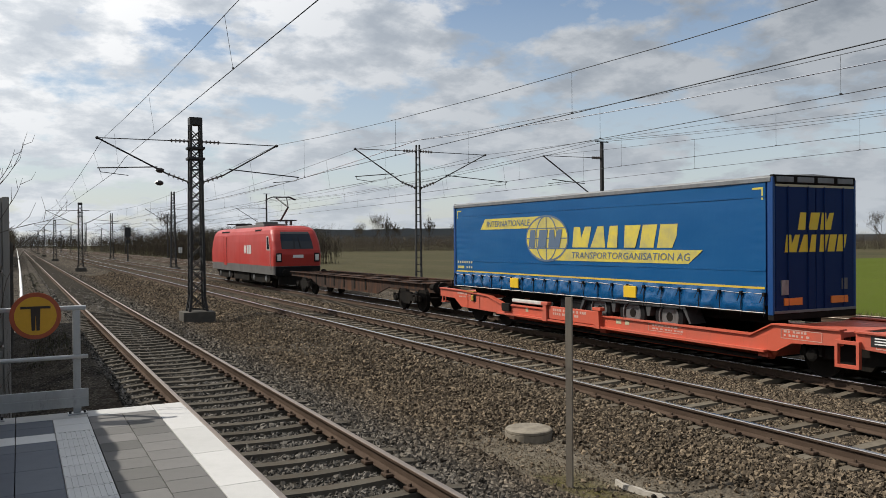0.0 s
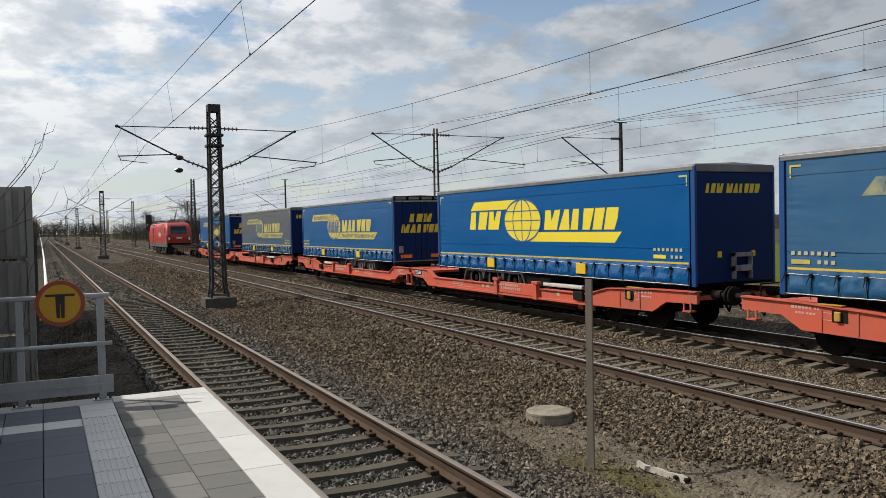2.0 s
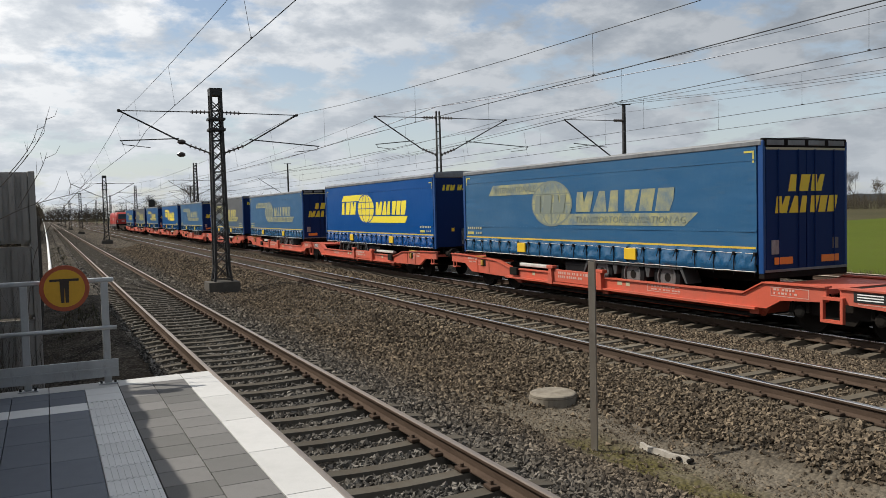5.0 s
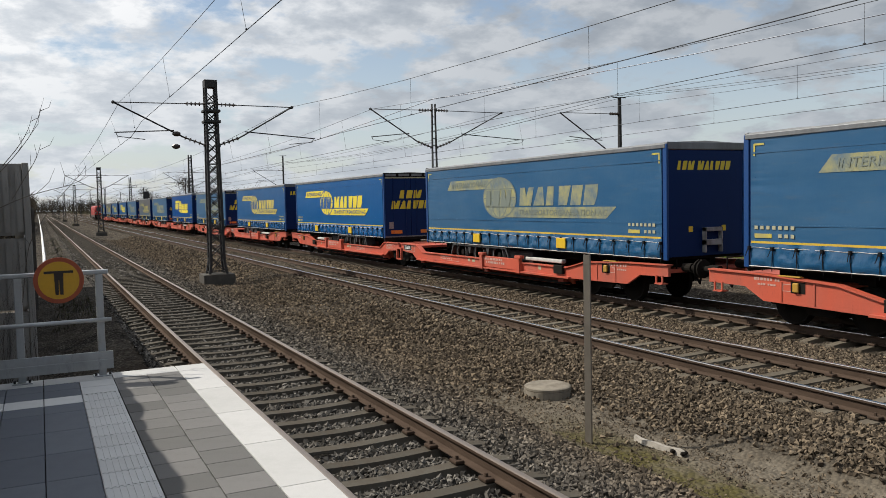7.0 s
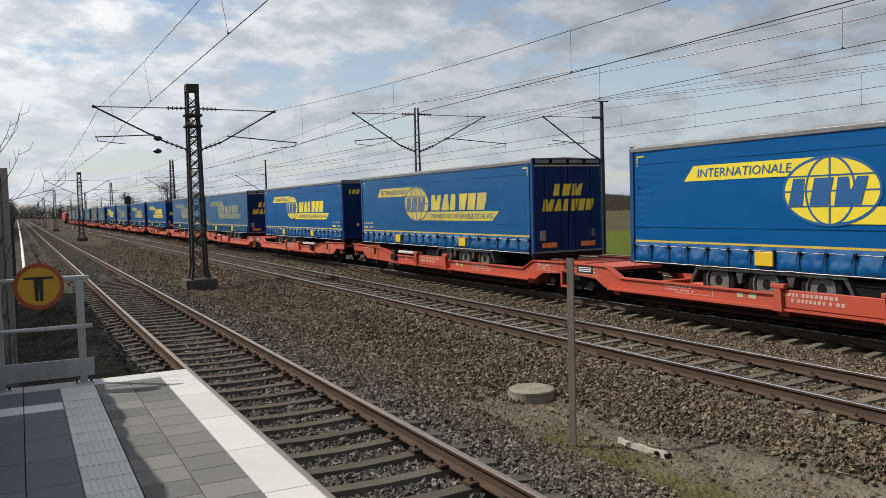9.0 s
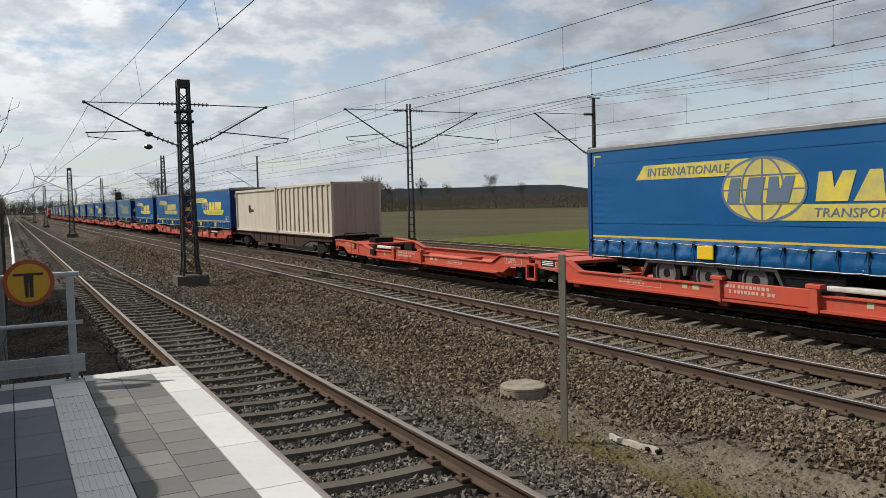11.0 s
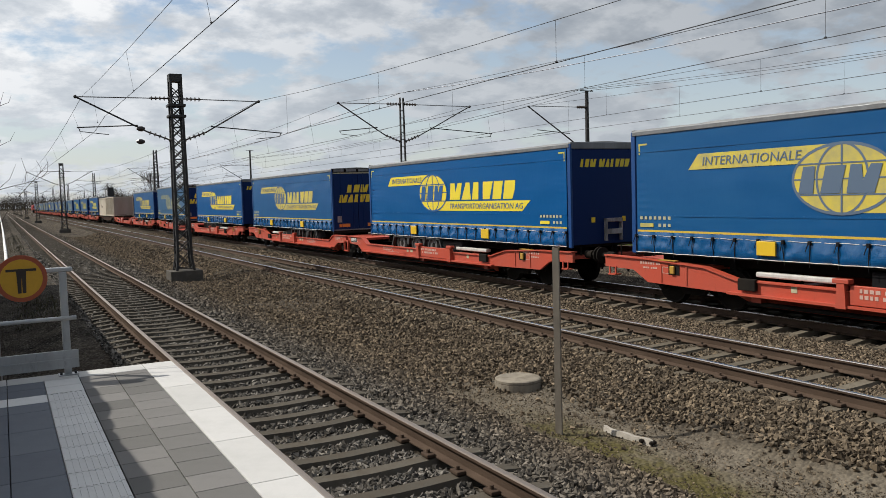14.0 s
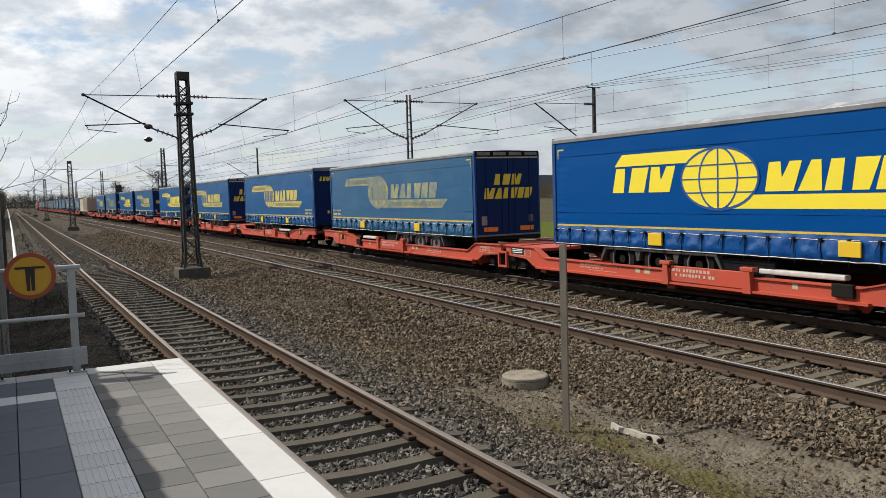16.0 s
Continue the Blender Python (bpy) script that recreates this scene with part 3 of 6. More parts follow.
me.vertices.add(len(sv)), me.loops.add(3 * len(sf)), me.polygons.add(len(sf))
me.vertices.foreach_set("co", sv.ravel())
me.loops.foreach_set("vertex_index", sf.ravel().astype(np.int32))
me.polygons.foreach_set("loop_start", np.arange(0, 3 * len(sf), 3, dtype=np.int32))
me.update(calc_edges=True)
me.polygons.foreach_set("use_smooth", np.zeros(len(sf), dtype=bool))
me.validate()
me.materials.append(M_STONE)
tagged(new("ballast_stones", me), "loose angular grey and brown ballast stones", "gravel", kind="stuff")

# ---------------- tracks ----------------
RAIL_SIDE = [(-0.075, -0.172), (0.075, -0.172), (0.075, -0.160), (0.012, -0.138), (0.010, -0.048), (0.035, -0.036), (0.036, -0.010), (-0.036, -0.010), (-0.035, -0.036), (-0.010, -0.048), (-0.012, -0.138), (-0.075, -0.160)]
RAIL_HEAD = [(-0.036, -0.0098), (0.036, -0.0098), (0.033, -0.003), (0.022, 0.0), (-0.022, 0.0), (-0.033, -0.003)]
SLEEPER = [(-1.30, -0.08), (-1.28, -0.01), (-1.0, 0.02), (-0.6, 0.022), (-0.3, 0.010), (0.0, 0.004), (0.3, 0.010), (0.6, 0.022), (1.0, 0.02), (1.28, -0.01), (1.30, -0.08)]


def sleeper_mesh(material):
    """A concrete sleeper with a dipped middle, sloping sides and four fastenings."""
    bm = bm_new()
    a, b, c, d = [], [], [], []
    for x, z in SLEEPER:
        a.append(bm.verts.new((x, -0.145, -0.15))), b.append(bm.verts.new((x, -0.085, z - 0.205)))
        c.append(bm.verts.new((x, 0.085, z - 0.205))), d.append(bm.verts.new((x, 0.145, -0.15)))
    for v in a + d:
        v.co.z = -0.36
    for i in range(len(SLEEPER) - 1):
        for p, q in ((a, b), (b, c), (c, d)):
            bm.faces.new((p[i], p[i + 1], q[i + 1], q[i]))
    bm.faces.new((a[0], b[0], c[0], d[0])), bm.faces.new((a[-1], b[-1], c[-1], d[-1]))
    return mesh_of(bm, "sleeper", material)


def clip_mesh():
    bm = bm_new()
    for s in (-1, 1):
        for e in (-1, 1):
            x = s * 0.7535 + e * 0.115
            box(bm, x - 0.05, x + 0.05, -0.075, 0.075, -0.175, -0.135, bevel=0.012)
            tube(bm, (x, 0, -0.14), (x, 0, -0.10), 0.02, 0.018, 6)
    return mesh_of(bm, "rail_clip", M_RAIL_SIDE)


ME_SLEEPER = [sleeper_mesh(M_SLEEPER), sleeper_mesh(M_SLEEPER2)]
ME_CLIP = clip_mesh()
LABELS = ["near single track with worn brown rails and concrete sleepers", "double rusty rails on light concrete sleepers beside the path", "track under the freight train on concrete sleepers",
          "far track with rusty rails behind the train", "farthest track with rusty rails beside the field"]
for k, (tx, tz) in enumerate(TRACKS):
    track = thing("railway_track", LABELS[k], "track", "railway tracks", "structure", pose(tx, 0, tz))
    for s in (-0.7535, 0.7535):
        rail = part("rail", plate_y(bm_new(), [(x + s, z) for x, z in RAIL_SIDE], -40, 900), M_RAIL_SIDE, track)
        part("rail_head", plate_y(bm_new(), [(x + s, z) for x, z in RAIL_HEAD], -40, 900), M_RAIL_TOP2 if k in (1, 2) else M_RAIL_TOP, rail)
    near = (105, 105, 95, 0, 0)[k]
    for i in range(near):
        ob = new("sleeper", ME_SLEEPER[min(k, 1)])
        ob.parent, ob.location = track, (0, 0.6 * i - 9.0 + PHASE[min(k, 2)], 0)
        ob.rotation_euler = (0, 0, radians(random.uniform(-0.5, 0.5)))
        if 20 < i < 66:
            cl = new("fastening", ME_CLIP)
            cl.parent, cl.location = track, (0, ob.location.y, 0)
    rest = bm_new()
    for i in range(300):
        y = 0.6 * (near + i) - 9.0 + PHASE[min(k, 2)]
        box(rest, -1.3, 1.3, y - 0.10, y + 0.10, -0.36, -0.178)
    tagged(part("far_sleepers", rest, M_SLEEPER2 if k else M_SLEEPER, track), kind="stuff")

# ---------------- platform ----------------
platform = thing("platform", "grey paved station platform end with white edge", "platform", "", "structure", pose(0, 0, PLATFORM_Z))
PEND = 8.92
bm = bm_new()
box(bm, -1.10, 1.36, -12, PEND - 0.06, -1.35, -0.085)
part("platform_body", bm, M_CONC_D, platform)
bm = bm_new()
box(bm, 1.36, 1.47, -12, PEND - 0.03, -0.16, -0.006, bevel=0.01)
part("edge_beam", bm, M_CONC_D, platform)
ME_SLABS = {}


def slab(name, x0, x1, y0, y1, material, ribs=0, top=0.0):
    """One paving slab with a narrow open joint round it; alike slabs share a mesh."""
    key = (name, round(x1 - x0, 3), round(y1 - y0, 3), ribs)
    if key not in ME_SLABS:
        w, d, b = x1 - x0, y1 - y0, bm_new()
        box(b, 0.003, w - 0.003, 0.003, d - 0.003, -0.08, 0.0 if not ribs else -0.006, bevel=0.003)
        if ribs:
            p = w / ribs
            for r in range(ribs):
                box(b, p * (r + 0.22), p * (r + 0.78), 0.006, d - 0.006, -0.007, 0.0)
        ME_SLABS[key] = mesh_of(b, name, material)
    ob = new(name, ME_SLABS[key])
    ob.parent, ob.location = platform, (x0, y0, top)
    return ob


YE = PEND
for i in range(21):
    y1 = YE - 0.30 - 0.98 * i
    slab("edge_slab", 1.20, 1.50, y1 - 0.98, y1, M_SLAB_W)
for i, (a, b) in enumerate(((1.20, 1.50), (0.58, 1.20), (-0.04, 0.58), (-0.66, -0.04))):
    slab("edge_slab", a, b, YE - 0.30, YE, M_SLAB_W)
y = YE - 0.30
for i in range(66):
    d = 0.31
    for a, b in ((0.58, 0.89), (0.89, 1.20)):
        o = 0.155 if a > 0.7 else 0.0
        if i == 0 and o:
            slab("paving_slab", a, b, y - o, y, M_SLAB)
        slab("paving_slab", a, b, y - d - o, y - o, M_SLAB)
    y -= d
y = YE - 0.30
for i in range(66):
    if i < 2:
        slab("plain_tactile_slab", 0.27, 0.58, y - 0.31, y, M_SLAB_L)
    else:
        slab("ribbed_tactile_slab", 0.27, 0.58, y - 0.31, y, M_SLAB_L, ribs=8)
    y -= 0.31
for c in range(3):
    x0 = -0.04 - 0.31 * c
    y = YE - 0.30
    for i in range(35):
        light = i == 2
        d = 0.31 if i < 4 else 0.62
        slab("plain_tactile_slab" if light else "dark_paving_slab", x0, x0 + 0.31, y - d, y, M_SLAB_L if light else M_SLAB_D)
        y -= d

# barrier along the back of the platform and beyond its end
barrier = thing("noise_barrier", "tall weathered concrete panel barrier along the line", "barrier", "", "structure")
# unseen stretch, added with a wavy top to cast the platform's shadow edge
bm = bm_new()
ys = np.arange(-12, 11.9, 0.045)
prev = None
for yy in ys:
    h = 2.985 + (0.035 + 0.02 * math.sin(2.3 * yy + 1)) * abs(math.sin(math.pi * (yy + 0.16 * math.sin(1.7 * yy) + 0.07 * math.sin(4.1 * yy)) / 0.56)) + 0.03 * math.sin(3.1 * yy) + 0.02 * math.sin(yy * 2.1)
    ring = [bm.verts.new(p) for p in ((-1.05, yy, -0.8), (-0.93, yy, -0.8), (-0.93, yy, h), (-1.05, yy, h))]
    if prev:
        for i in range(4):
            bm.faces.new((prev[i], prev[(i + 1) % 4], ring[(i + 1) % 4], ring[i]))
    prev = ring
part("scalloped_panel", bm, M_BARRIER, barrier)
for i in range(4):
    z0 = -0.8 + i * 0.97
    bm = boxes((-0.93, -0.18, 12.0, 12.12, z0, z0 + 0.93))
    for j in range(5):
        x = -0.86 + 0.15 * j
        box(bm, x, x + 0.07, 11.97, 12.0, z0 + 0.04, z0 + 0.89)
    part("ribbed_panel", bm, M_BARRIER, barrier)
part("pillar", boxes((-0.18, -0.10, 11.95, 12.15, -0.9, 3.05), bevel=0.01), M_BARRIER, barrier)
for i in range(5):
    y0, top = 12.15 + 4 * i, 2.45
    part("panel", boxes((-0.30, -0.20, y0, y0 + 3.86, -0.9, top)), M_BARRIER, barrier)
    part("pillar", boxes((-0.32, -0.16, y0 + 3.86, y0 + 4.0, -0.9, top + 0.07)), M_CONC_D, barrier)

# railing with the sign at the platform's end
railing = thing("platform_railing", "galvanised steel railing closing off the platform end", "railing", at=pose(0, 8.82, PLATFORM_Z))
for x in (0.50, -0.22):
    post = part("post", boxes((x - 0.035, x + 0.035, -0.02, 0.02, 0.01, 1.02), bevel=0.006), M_ZINC, railing)
    part("base_plate", boxes((x - 0.09, x + 0.09, -0.06, 0.06, 0.0, 0.012), bevel=0.003), M_ZINC, post)
    for bx in (-0.065, 0.065):
        part("bolt", tube(bm_new(), (x + bx, -0.035, 0.012), (x + bx, -0.035, 0.04), 0.012, 0.012, 6), M_STEEL, post)
part("handrail", boxes((-0.95, 0.59, -0.025, 0.025, 1.02, 1.065), bevel=0.012), M_ZINC, railing)
part("mid_rail", tube(bm_new(), (-0.95, -0.03, 0.565), (0.60, -0.03, 0.565), 0.021, n=10), M_ZINC, railing, smooth=True)
bm = bm_new()
for z0, z1, d in ((0.075, 0.15, 0.0), (0.15, 0.17, 0.012), (0.17, 0.25, 0.0)):
    box(bm, -0.95, 0.60, -0.055 - d, -0.03, z0, z1)
part("kick_board", bm, M_ZINC, railing, "folded steel kick board")
part("post", boxes((-0.95, -0.88, -0.02, 0.02, 0.01, 1.02), bevel=0.006), M_ZINC, railing)

sign = thing("warning_sign", "round amber sign with red rim and dark symbol on the railing", "sign", at=pose(0.14, 8.755, PLATFORM_Z + 0.985))
part("disc", lathe(bm_new(), [(0.224, -0.006), (0.224, 0.006)], axis="y", n=40), M_SIGN_R, sign, "red-brown round plate")
part("face", lathe(bm_new(), [(0.183, -0.010), (0.183, -0.0065)], axis="y", n=40), M_SIGN_Y, sign, "amber centre")
bm = bm_new()
plate_y(bm, [(-0.035, -0.14), (-0.006, -0.14), (-0.002, 0.0), (0.002, 0.0), (0.006, -0.14), (0.035, -0.14), (0.042, 0.070), (0.13, 0.068), (0.13, 0.092), (-0.13, 0.092), (-0.13, 0.068), (-0.042, 0.070)], -0.0145, -0.0105)
part("symbol", bm, M_SIGN_K, sign, "plain dark T-shaped mark")
part("bracket", boxes((-0.05, 0.05, 0.006, 0.045, -0.02, 0.03), bevel=0.004), M_ZINC, sign)

# ---------------- things beside the path ----------------
bm = lathe(bm_new(), [(0.36, -0.30), (0.36, 0.0)], axis="z", n=32)
manhole = thing("manhole", "low round concrete manhole with flat lid on the path", "manhole", at=pose(6.86, 10.45, -0.47))
part("ring", bm, M_MANHOLE, manhole)
part("lid", lathe(bm_new(), [(0.345, 0.0), (0.355, 0.012), (0.355, 0.045), (0.335, 0.058), (0.0001, 0.060)], axis="z", n=32), M_MANHOLE, manhole, "round lid a little smaller than its ring")
bm = bm_new()
U_RING = [(-0.012, -0.04), (0.035, -0.04), (0.035, -0.028), (0.0, -0.028), (0.0, 0.028), (0.035, 0.028), (0.035, 0.04), (-0.012, 0.04)]
low, high = [bm.verts.new((x, y, -0.3)) for x, y in U_RING], [bm.verts.new((x, y, 2.24)) for x, y in U_RING]
for i in range(8):
    bm.faces.new((low[i], low[(i + 1) % 8], high[(i + 1) % 8], high[i]))
bm.faces.new(high), bm.faces.new(low[::-1])
post = solid("marker_post", bm, M_POST, "slim weathered grey steel post standing in the grit", "post")
post.matrix_basis = pose(5.90, 8.10, -0.50, 0, 0.3, 35)
pipe = thing("concrete_fragment", "broken pale concrete strip lying in the grit", "debris", at=pose(6.47, 7.50, -0.535, 0, 2, 4))
bm = bm_new()
prev = None
for i in range(9):
    yy = -0.40 + 0.10 * i
    w, h, off = 0.034 + 0.010 * math.sin(i * 2.3), 0.032 + 0.010 * math.sin(i * 1.7), 0.02 * math.sin(i * 0.9)
    ring = [bm.verts.new(p) for p in ((off - w, yy, -0.03), (off + w, yy, -0.03), (off + 0.8 * w, yy, h), (off - 0.7 * w, yy, h))]
    if prev:
        for j in range(4):
            bm.faces.new((prev[j], prev[(j + 1) % 4], ring[(j + 1) % 4], ring[j]))
    else:
        bm.faces.new(ring)
    prev = ring
bm.faces.new(prev)
part("strip", bm, M_CHALK, pipe)
for yy, xx in ((-0.42, 0.05), (-0.30, -0.06), (-0.44, -0.03)):
    part("dark_lump", lathe(bm_new(), [(0.012, -0.02), (0.034, 0.0), (0.030, 0.02), (0.008, 0.032)], (0.7 * xx, yy + 0.03, 0.005), "z", 7), M_DARK, pipe)

# ---------------- masts and catenary ----------------


def insulator(a, b, parent, n=5):
    a, b = Vector(a), Vector(b)
    bm = tube(bm_new(), a, b, 0.028, n=6)
    for i in range(n):
        p = a + (b - a) * ((i + 0.5) / n)
        d = (b - a).normalized() * 0.018
        tube(bm, p - d, p + d, 0.085, 0.06, 8)
    return part("insulator", bm, M_INSUL, parent)


def lattice_mast(h, foot, top, arms, at, label, cap=True, ladder=False, single=False, flat=1.0):
    """A tapered lattice mast of four angle legs on a concrete foot, with a cantilever for each side in arms: (side, reach, steady reach)."""
    mast = thing("catenary_mast", label, "catenary mast", "masts along the line", at=at)
    part("foundation", boxes((-foot * 2.3, foot * 2.3, -foot * 2.1, foot * 2.1, -0.75, 0.22), bevel=0.02), M_CONC_D, mast)

    def half(z):
        return foot + (top - foot) * z / h + (0.10 * (0.7 - z) / 0.7 if z < 0.7 and not ladder else 0.0)
    for sx in (-1, 1):
        for sy in (-1, 1):
            bm = bm_new()
            for za, zb in ((0.2, 0.7), (0.7, h)):
                tube(bm, (sx * half(za), sy * flat * half(za), za), (sx * half(zb), sy * flat * half(zb), zb), 0.25 * foot, 0.25 * foot * 0.95, 4)
            part("leg", bm, M_STEEL, mast)
    bars, z, k = [], 0.3, 0
    while z < h - 0.3:
        z2 = min(h, z + max(0.36, (1.25 if ladder else 1.9) * half(z)))
        a, b = half(z), half(z2)
        for s in () if ladder else (1, -1):
            bars += [((*p, z), (*q, z2)) for p, q in (((s * a, -a), (-s * b, -b)), ((s * a, a), (-s * b, b)), ((-a, s * a), (-b, -s * b)), ((a, s * a), (b, -s * b)))]
        if ladder or k % 3 == 0:
            bars += [((*p, z), (*q, z)) for p, q in (((-a, -a * flat), (a, -a * flat)), ((-a, a * flat), (a, a * flat)), ((-a, -a * flat), (-a, a * flat)), ((a, -a * flat), (a, a * flat)))]
        z, k = z2, k + 1
    if single:
        for p, q in bars:
            part("brace", tube(bm_new(), p, q, 0.024, n=4, caps=False), M_STEEL, mast)
    else:
        bm = bm_new()
        for p, q in bars:
            tube(bm, p, q, 0.024, n=4, caps=False)
        tagged(part("bracing", bm, M_STEEL, mast), kind="stuff")
    if cap:
        part("head_plate", boxes((-top * 1.25, top * 1.25, -top * 1.25, top * 1.25, h - 0.02, h + 0.26)), M_STEEL, mast)
        for z in (h - 0.95, h - 1.35):
            part("collar", boxes((-top * 1.7, top * 1.7, -top * 1.5, top * 1.5, z, z + 0.10), bevel=0.02), M_STEEL, mast)
    for side, reach, steady, zt, zb, zs in arms:
        cant = part("cantilever", tube(bm_new(), (side * (half(zb) + 0.85), 0, zb + 0.32), (side * reach, 0, zt), 0.030, n=6), M_STEEL, mast)
        insulator((side * half(zb), 0, zb), (side * (half(zb) + 0.85), 0, zb + 0.32), cant)
        part("top_stay", tube(bm_new(), (side * (half(zt) + 0.75), 0, zt + 0.02), (side * reach, 0, zt), 0.018, n=5), M_STEEL, cant)
        insulator((side * half(zt), 0, zt + 0.03), (side * (half(zt) + 0.75), 0, zt + 0.02), cant)
        s0 = reach * 0.40 if steady > reach * 0.9 else reach * 0.45
        frac = (s0 - half(zb)) / (reach - half(zb))
        z0 = zb + (zt - zb) * frac
        part("registration_tube", tube(bm_new(), (side * s0, 0, z0), (side * steady, 0, zs + 0.10), 0.022, n=5), M_STEEL, cant)
        part("steady_arm", tube(tube(bm_new(), (side * (steady - 0.05), 0, zs + 0.10), (side * (steady - 0.1), 0, zs - 0.04), 0.014, n=5), (side * (steady - 0.1), 0, zs - 0.04), (side * (steady - 1.05), 0, zs - 0.14), 0.014, n=5), M_STEEL, cant)
        part("clamp", lathe(bm_new(), [(0.02, -0.07), (0.06, -0.04), (0.06, 0.04), (0.02, 0.07)], (side * reach, 0, zt), "y", 8), M_STEEL, cant)
    return mast


def slim_mast(h, side, reach, zt, zb, zs, at, label):
    """A tubular mast with one cantilever."""
    mast = thing("catenary_mast", label, "catenary mast", "masts along the line", at=at)
    part("shaft", tube(bm_new(), (0, 0, -0.3), (0, 0, h), 0.15, 0.10, 8), M_STEEL, mast)
    part("cross_arm", boxes((-0.45, 0.45, -0.03, 0.03, h, h + 0.05)), M_STEEL, mast)
    cant = part("cantilever", tube(bm_new(), (side * 0.8, 0, zb + 0.3), (side * reach, 0, zt), 0.035, n=6), M_STEEL, mast)
    insulator((side * 0.1, 0, zb), (side * 0.8, 0, zb + 0.3), cant)
    part("top_stay", tube(bm_new(), (side * 0.7, 0, zt + 0.02), (side * reach, 0, zt), 0.018, n=5), M_STEEL, cant)
    insulator((side * 0.1, 0, zt + 0.03), (side * 0.7, 0, zt + 0.02), cant)
    part("registration_tube", tube(bm_new(), (side * 1.2, 0, zs + 0.02), (side * (reach - 0.6), 0, zs + 0.2), 0.022, n=5), M_STEEL, cant)
    part("steady_arm", tube(bm_new(), (side * (reach - 1.5), 0, zs + 0.10), (side * (reach - 0.3), 0, zs - 0.05), 0.016, n=5), M_STEEL, cant)
    return mast


BALLS = ((-1.29, 5.53), (-1.32, 5.06))
ROW_A = [32.0, 101, 170, 240, 310, 382, 455]
ROW_B = [37.5, 111.6, 191, 268, 345, 430]
ROW_C = [36.5, 106, 186, 266, 345, 430]
AT_A = {1: 6.25, 2: 6.12}
GROUND_A = -0.35
for i, y in enumerate(ROW_A):
    am = lattice_mast(7.1 - GROUND_A - 0.15, 0.255, 0.185, [(-1, 3.45, 3.45, 6.64, 5.10, 5.45), (1, 3.15, 4.05, 6.64, 5.10, 5.32)], pose(AT_A.get(i, 6.02), y, GROUND_A), "tall dark lattice mast on a concrete block with two wire arms", single=i == 0)
    if i == 0:
        for bx, bz in BALLS:
            part("weight", lathe(bm_new(), [(0.02, -0.16), (0.09, -0.07), (0.10, 0.04), (0.05, 0.14)], (bx, 0.0, bz), "x", 10), M_INSUL, am, "dark bulb-shaped insulator")
for i, y in enumerate(ROW_B):
    h, foot, top = (8.15, 0.16, 0.085) if i == 0 else (10.1, 0.34, 0.17)
    lattice_mast(h, foot, top, [(-1, 3.4, 3.4, 7.80, 5.95, 6.35), (1, 3.95, 5.3, 7.80, 5.95, 6.30)], pose(18.05, y, -0.80), "slim dark lattice mast behind the train with two wire arms" if i == 0 else "tall tapered dark lattice mast far along the line", cap=False, ladder=i == 0, single=i == 0, flat=0.3 if i == 0 else 1.0)
for i, y in enumerate(ROW_C):
    slim_mast(8.7 if i == 0 else 9.7, -1, 3.95, 7.80, 5.5, 6.35, pose(28.95, y, -0.80), "thin tubular mast beside the field with one wire arm")


def sagging(x, y0, y1, z0, z1, sag, zig=0.0, n=10):
    return [(x + zig * (1 - 2 * i / n), y0 + (y1 - y0) * i / n, z0 + (z1 - z0) * i / n - 4 * sag * (i / n) * (1 - i / n)) for i in range(n)]


def catenary(x, row, z_top, z_low, first_sag, label, before=-24.0, thick=0.0068, shift=0.0):
    cat = thing("overhead_line", label, "overhead line", "overhead lines")
    sup = [before] + row
    upper, lower, radii = [], [], []
    for k, (a, b) in enumerate(zip(sup, sup[1:])):
        r = thick * (1 if b < 60 else 1.3 if b < 150 else 1.7)
        sag = first_sag if k == 0 else 0.6
        zig = 0.0 if k == 0 else 0.25 if k % 2 else -0.25
        upper += sagging(x, a, b, z_top, z_top, sag)
        lower += sagging(x + shift, a, b, z_low, z_low, 0.02, zig)
        radii += [r] * 10
        if b < 130:
            m = max(3, round((b - a) / 7.9))
            for i in range(m):
                t = (i + 0.55) / m
                xz, y = x + shift + zig * (1 - 2 * t), a + (b - a) * t
                part("dropper", tube(bm_new(), (x, y, z_top - 4 * sag * t * (1 - t)), (xz, y, z_low - 0.02), r * 0.55, n=4, caps=False), M_WIRE, cat)
                part("dropper_clamp", lathe(bm_new(), [(0.012, -0.03), (0.02, 0.0), (0.012, 0.03)], (xz, y, z_low), "y", 5), M_WIRE, cat)
    part("carrier_wire", polytube(bm_new(), upper, radii), M_WIRE, cat)
    part("contact_wire", polytube(bm_new(), lower, [1.25 * r for r in radii]), M_WIRE, cat)


catenary(2.78, ROW_A, 6.29, 5.06, 0.50, "overhead wires above the platform track", shift=0.12)
catenary(9.15, ROW_A, 6.31, 4.80, 0.84, "overhead wires above the second track")
catenary(14.75, ROW_B, 7.0, 5.34, 0.90, "overhead wires above the freight train")
catenary(21.9, ROW_B, 7.0, 5.47, 0.60, "overhead wires above the empty line behind the train")
catenary(25.1, ROW_C, 7.0, 5.40, 0.66, "overhead wires above the line beside the field")
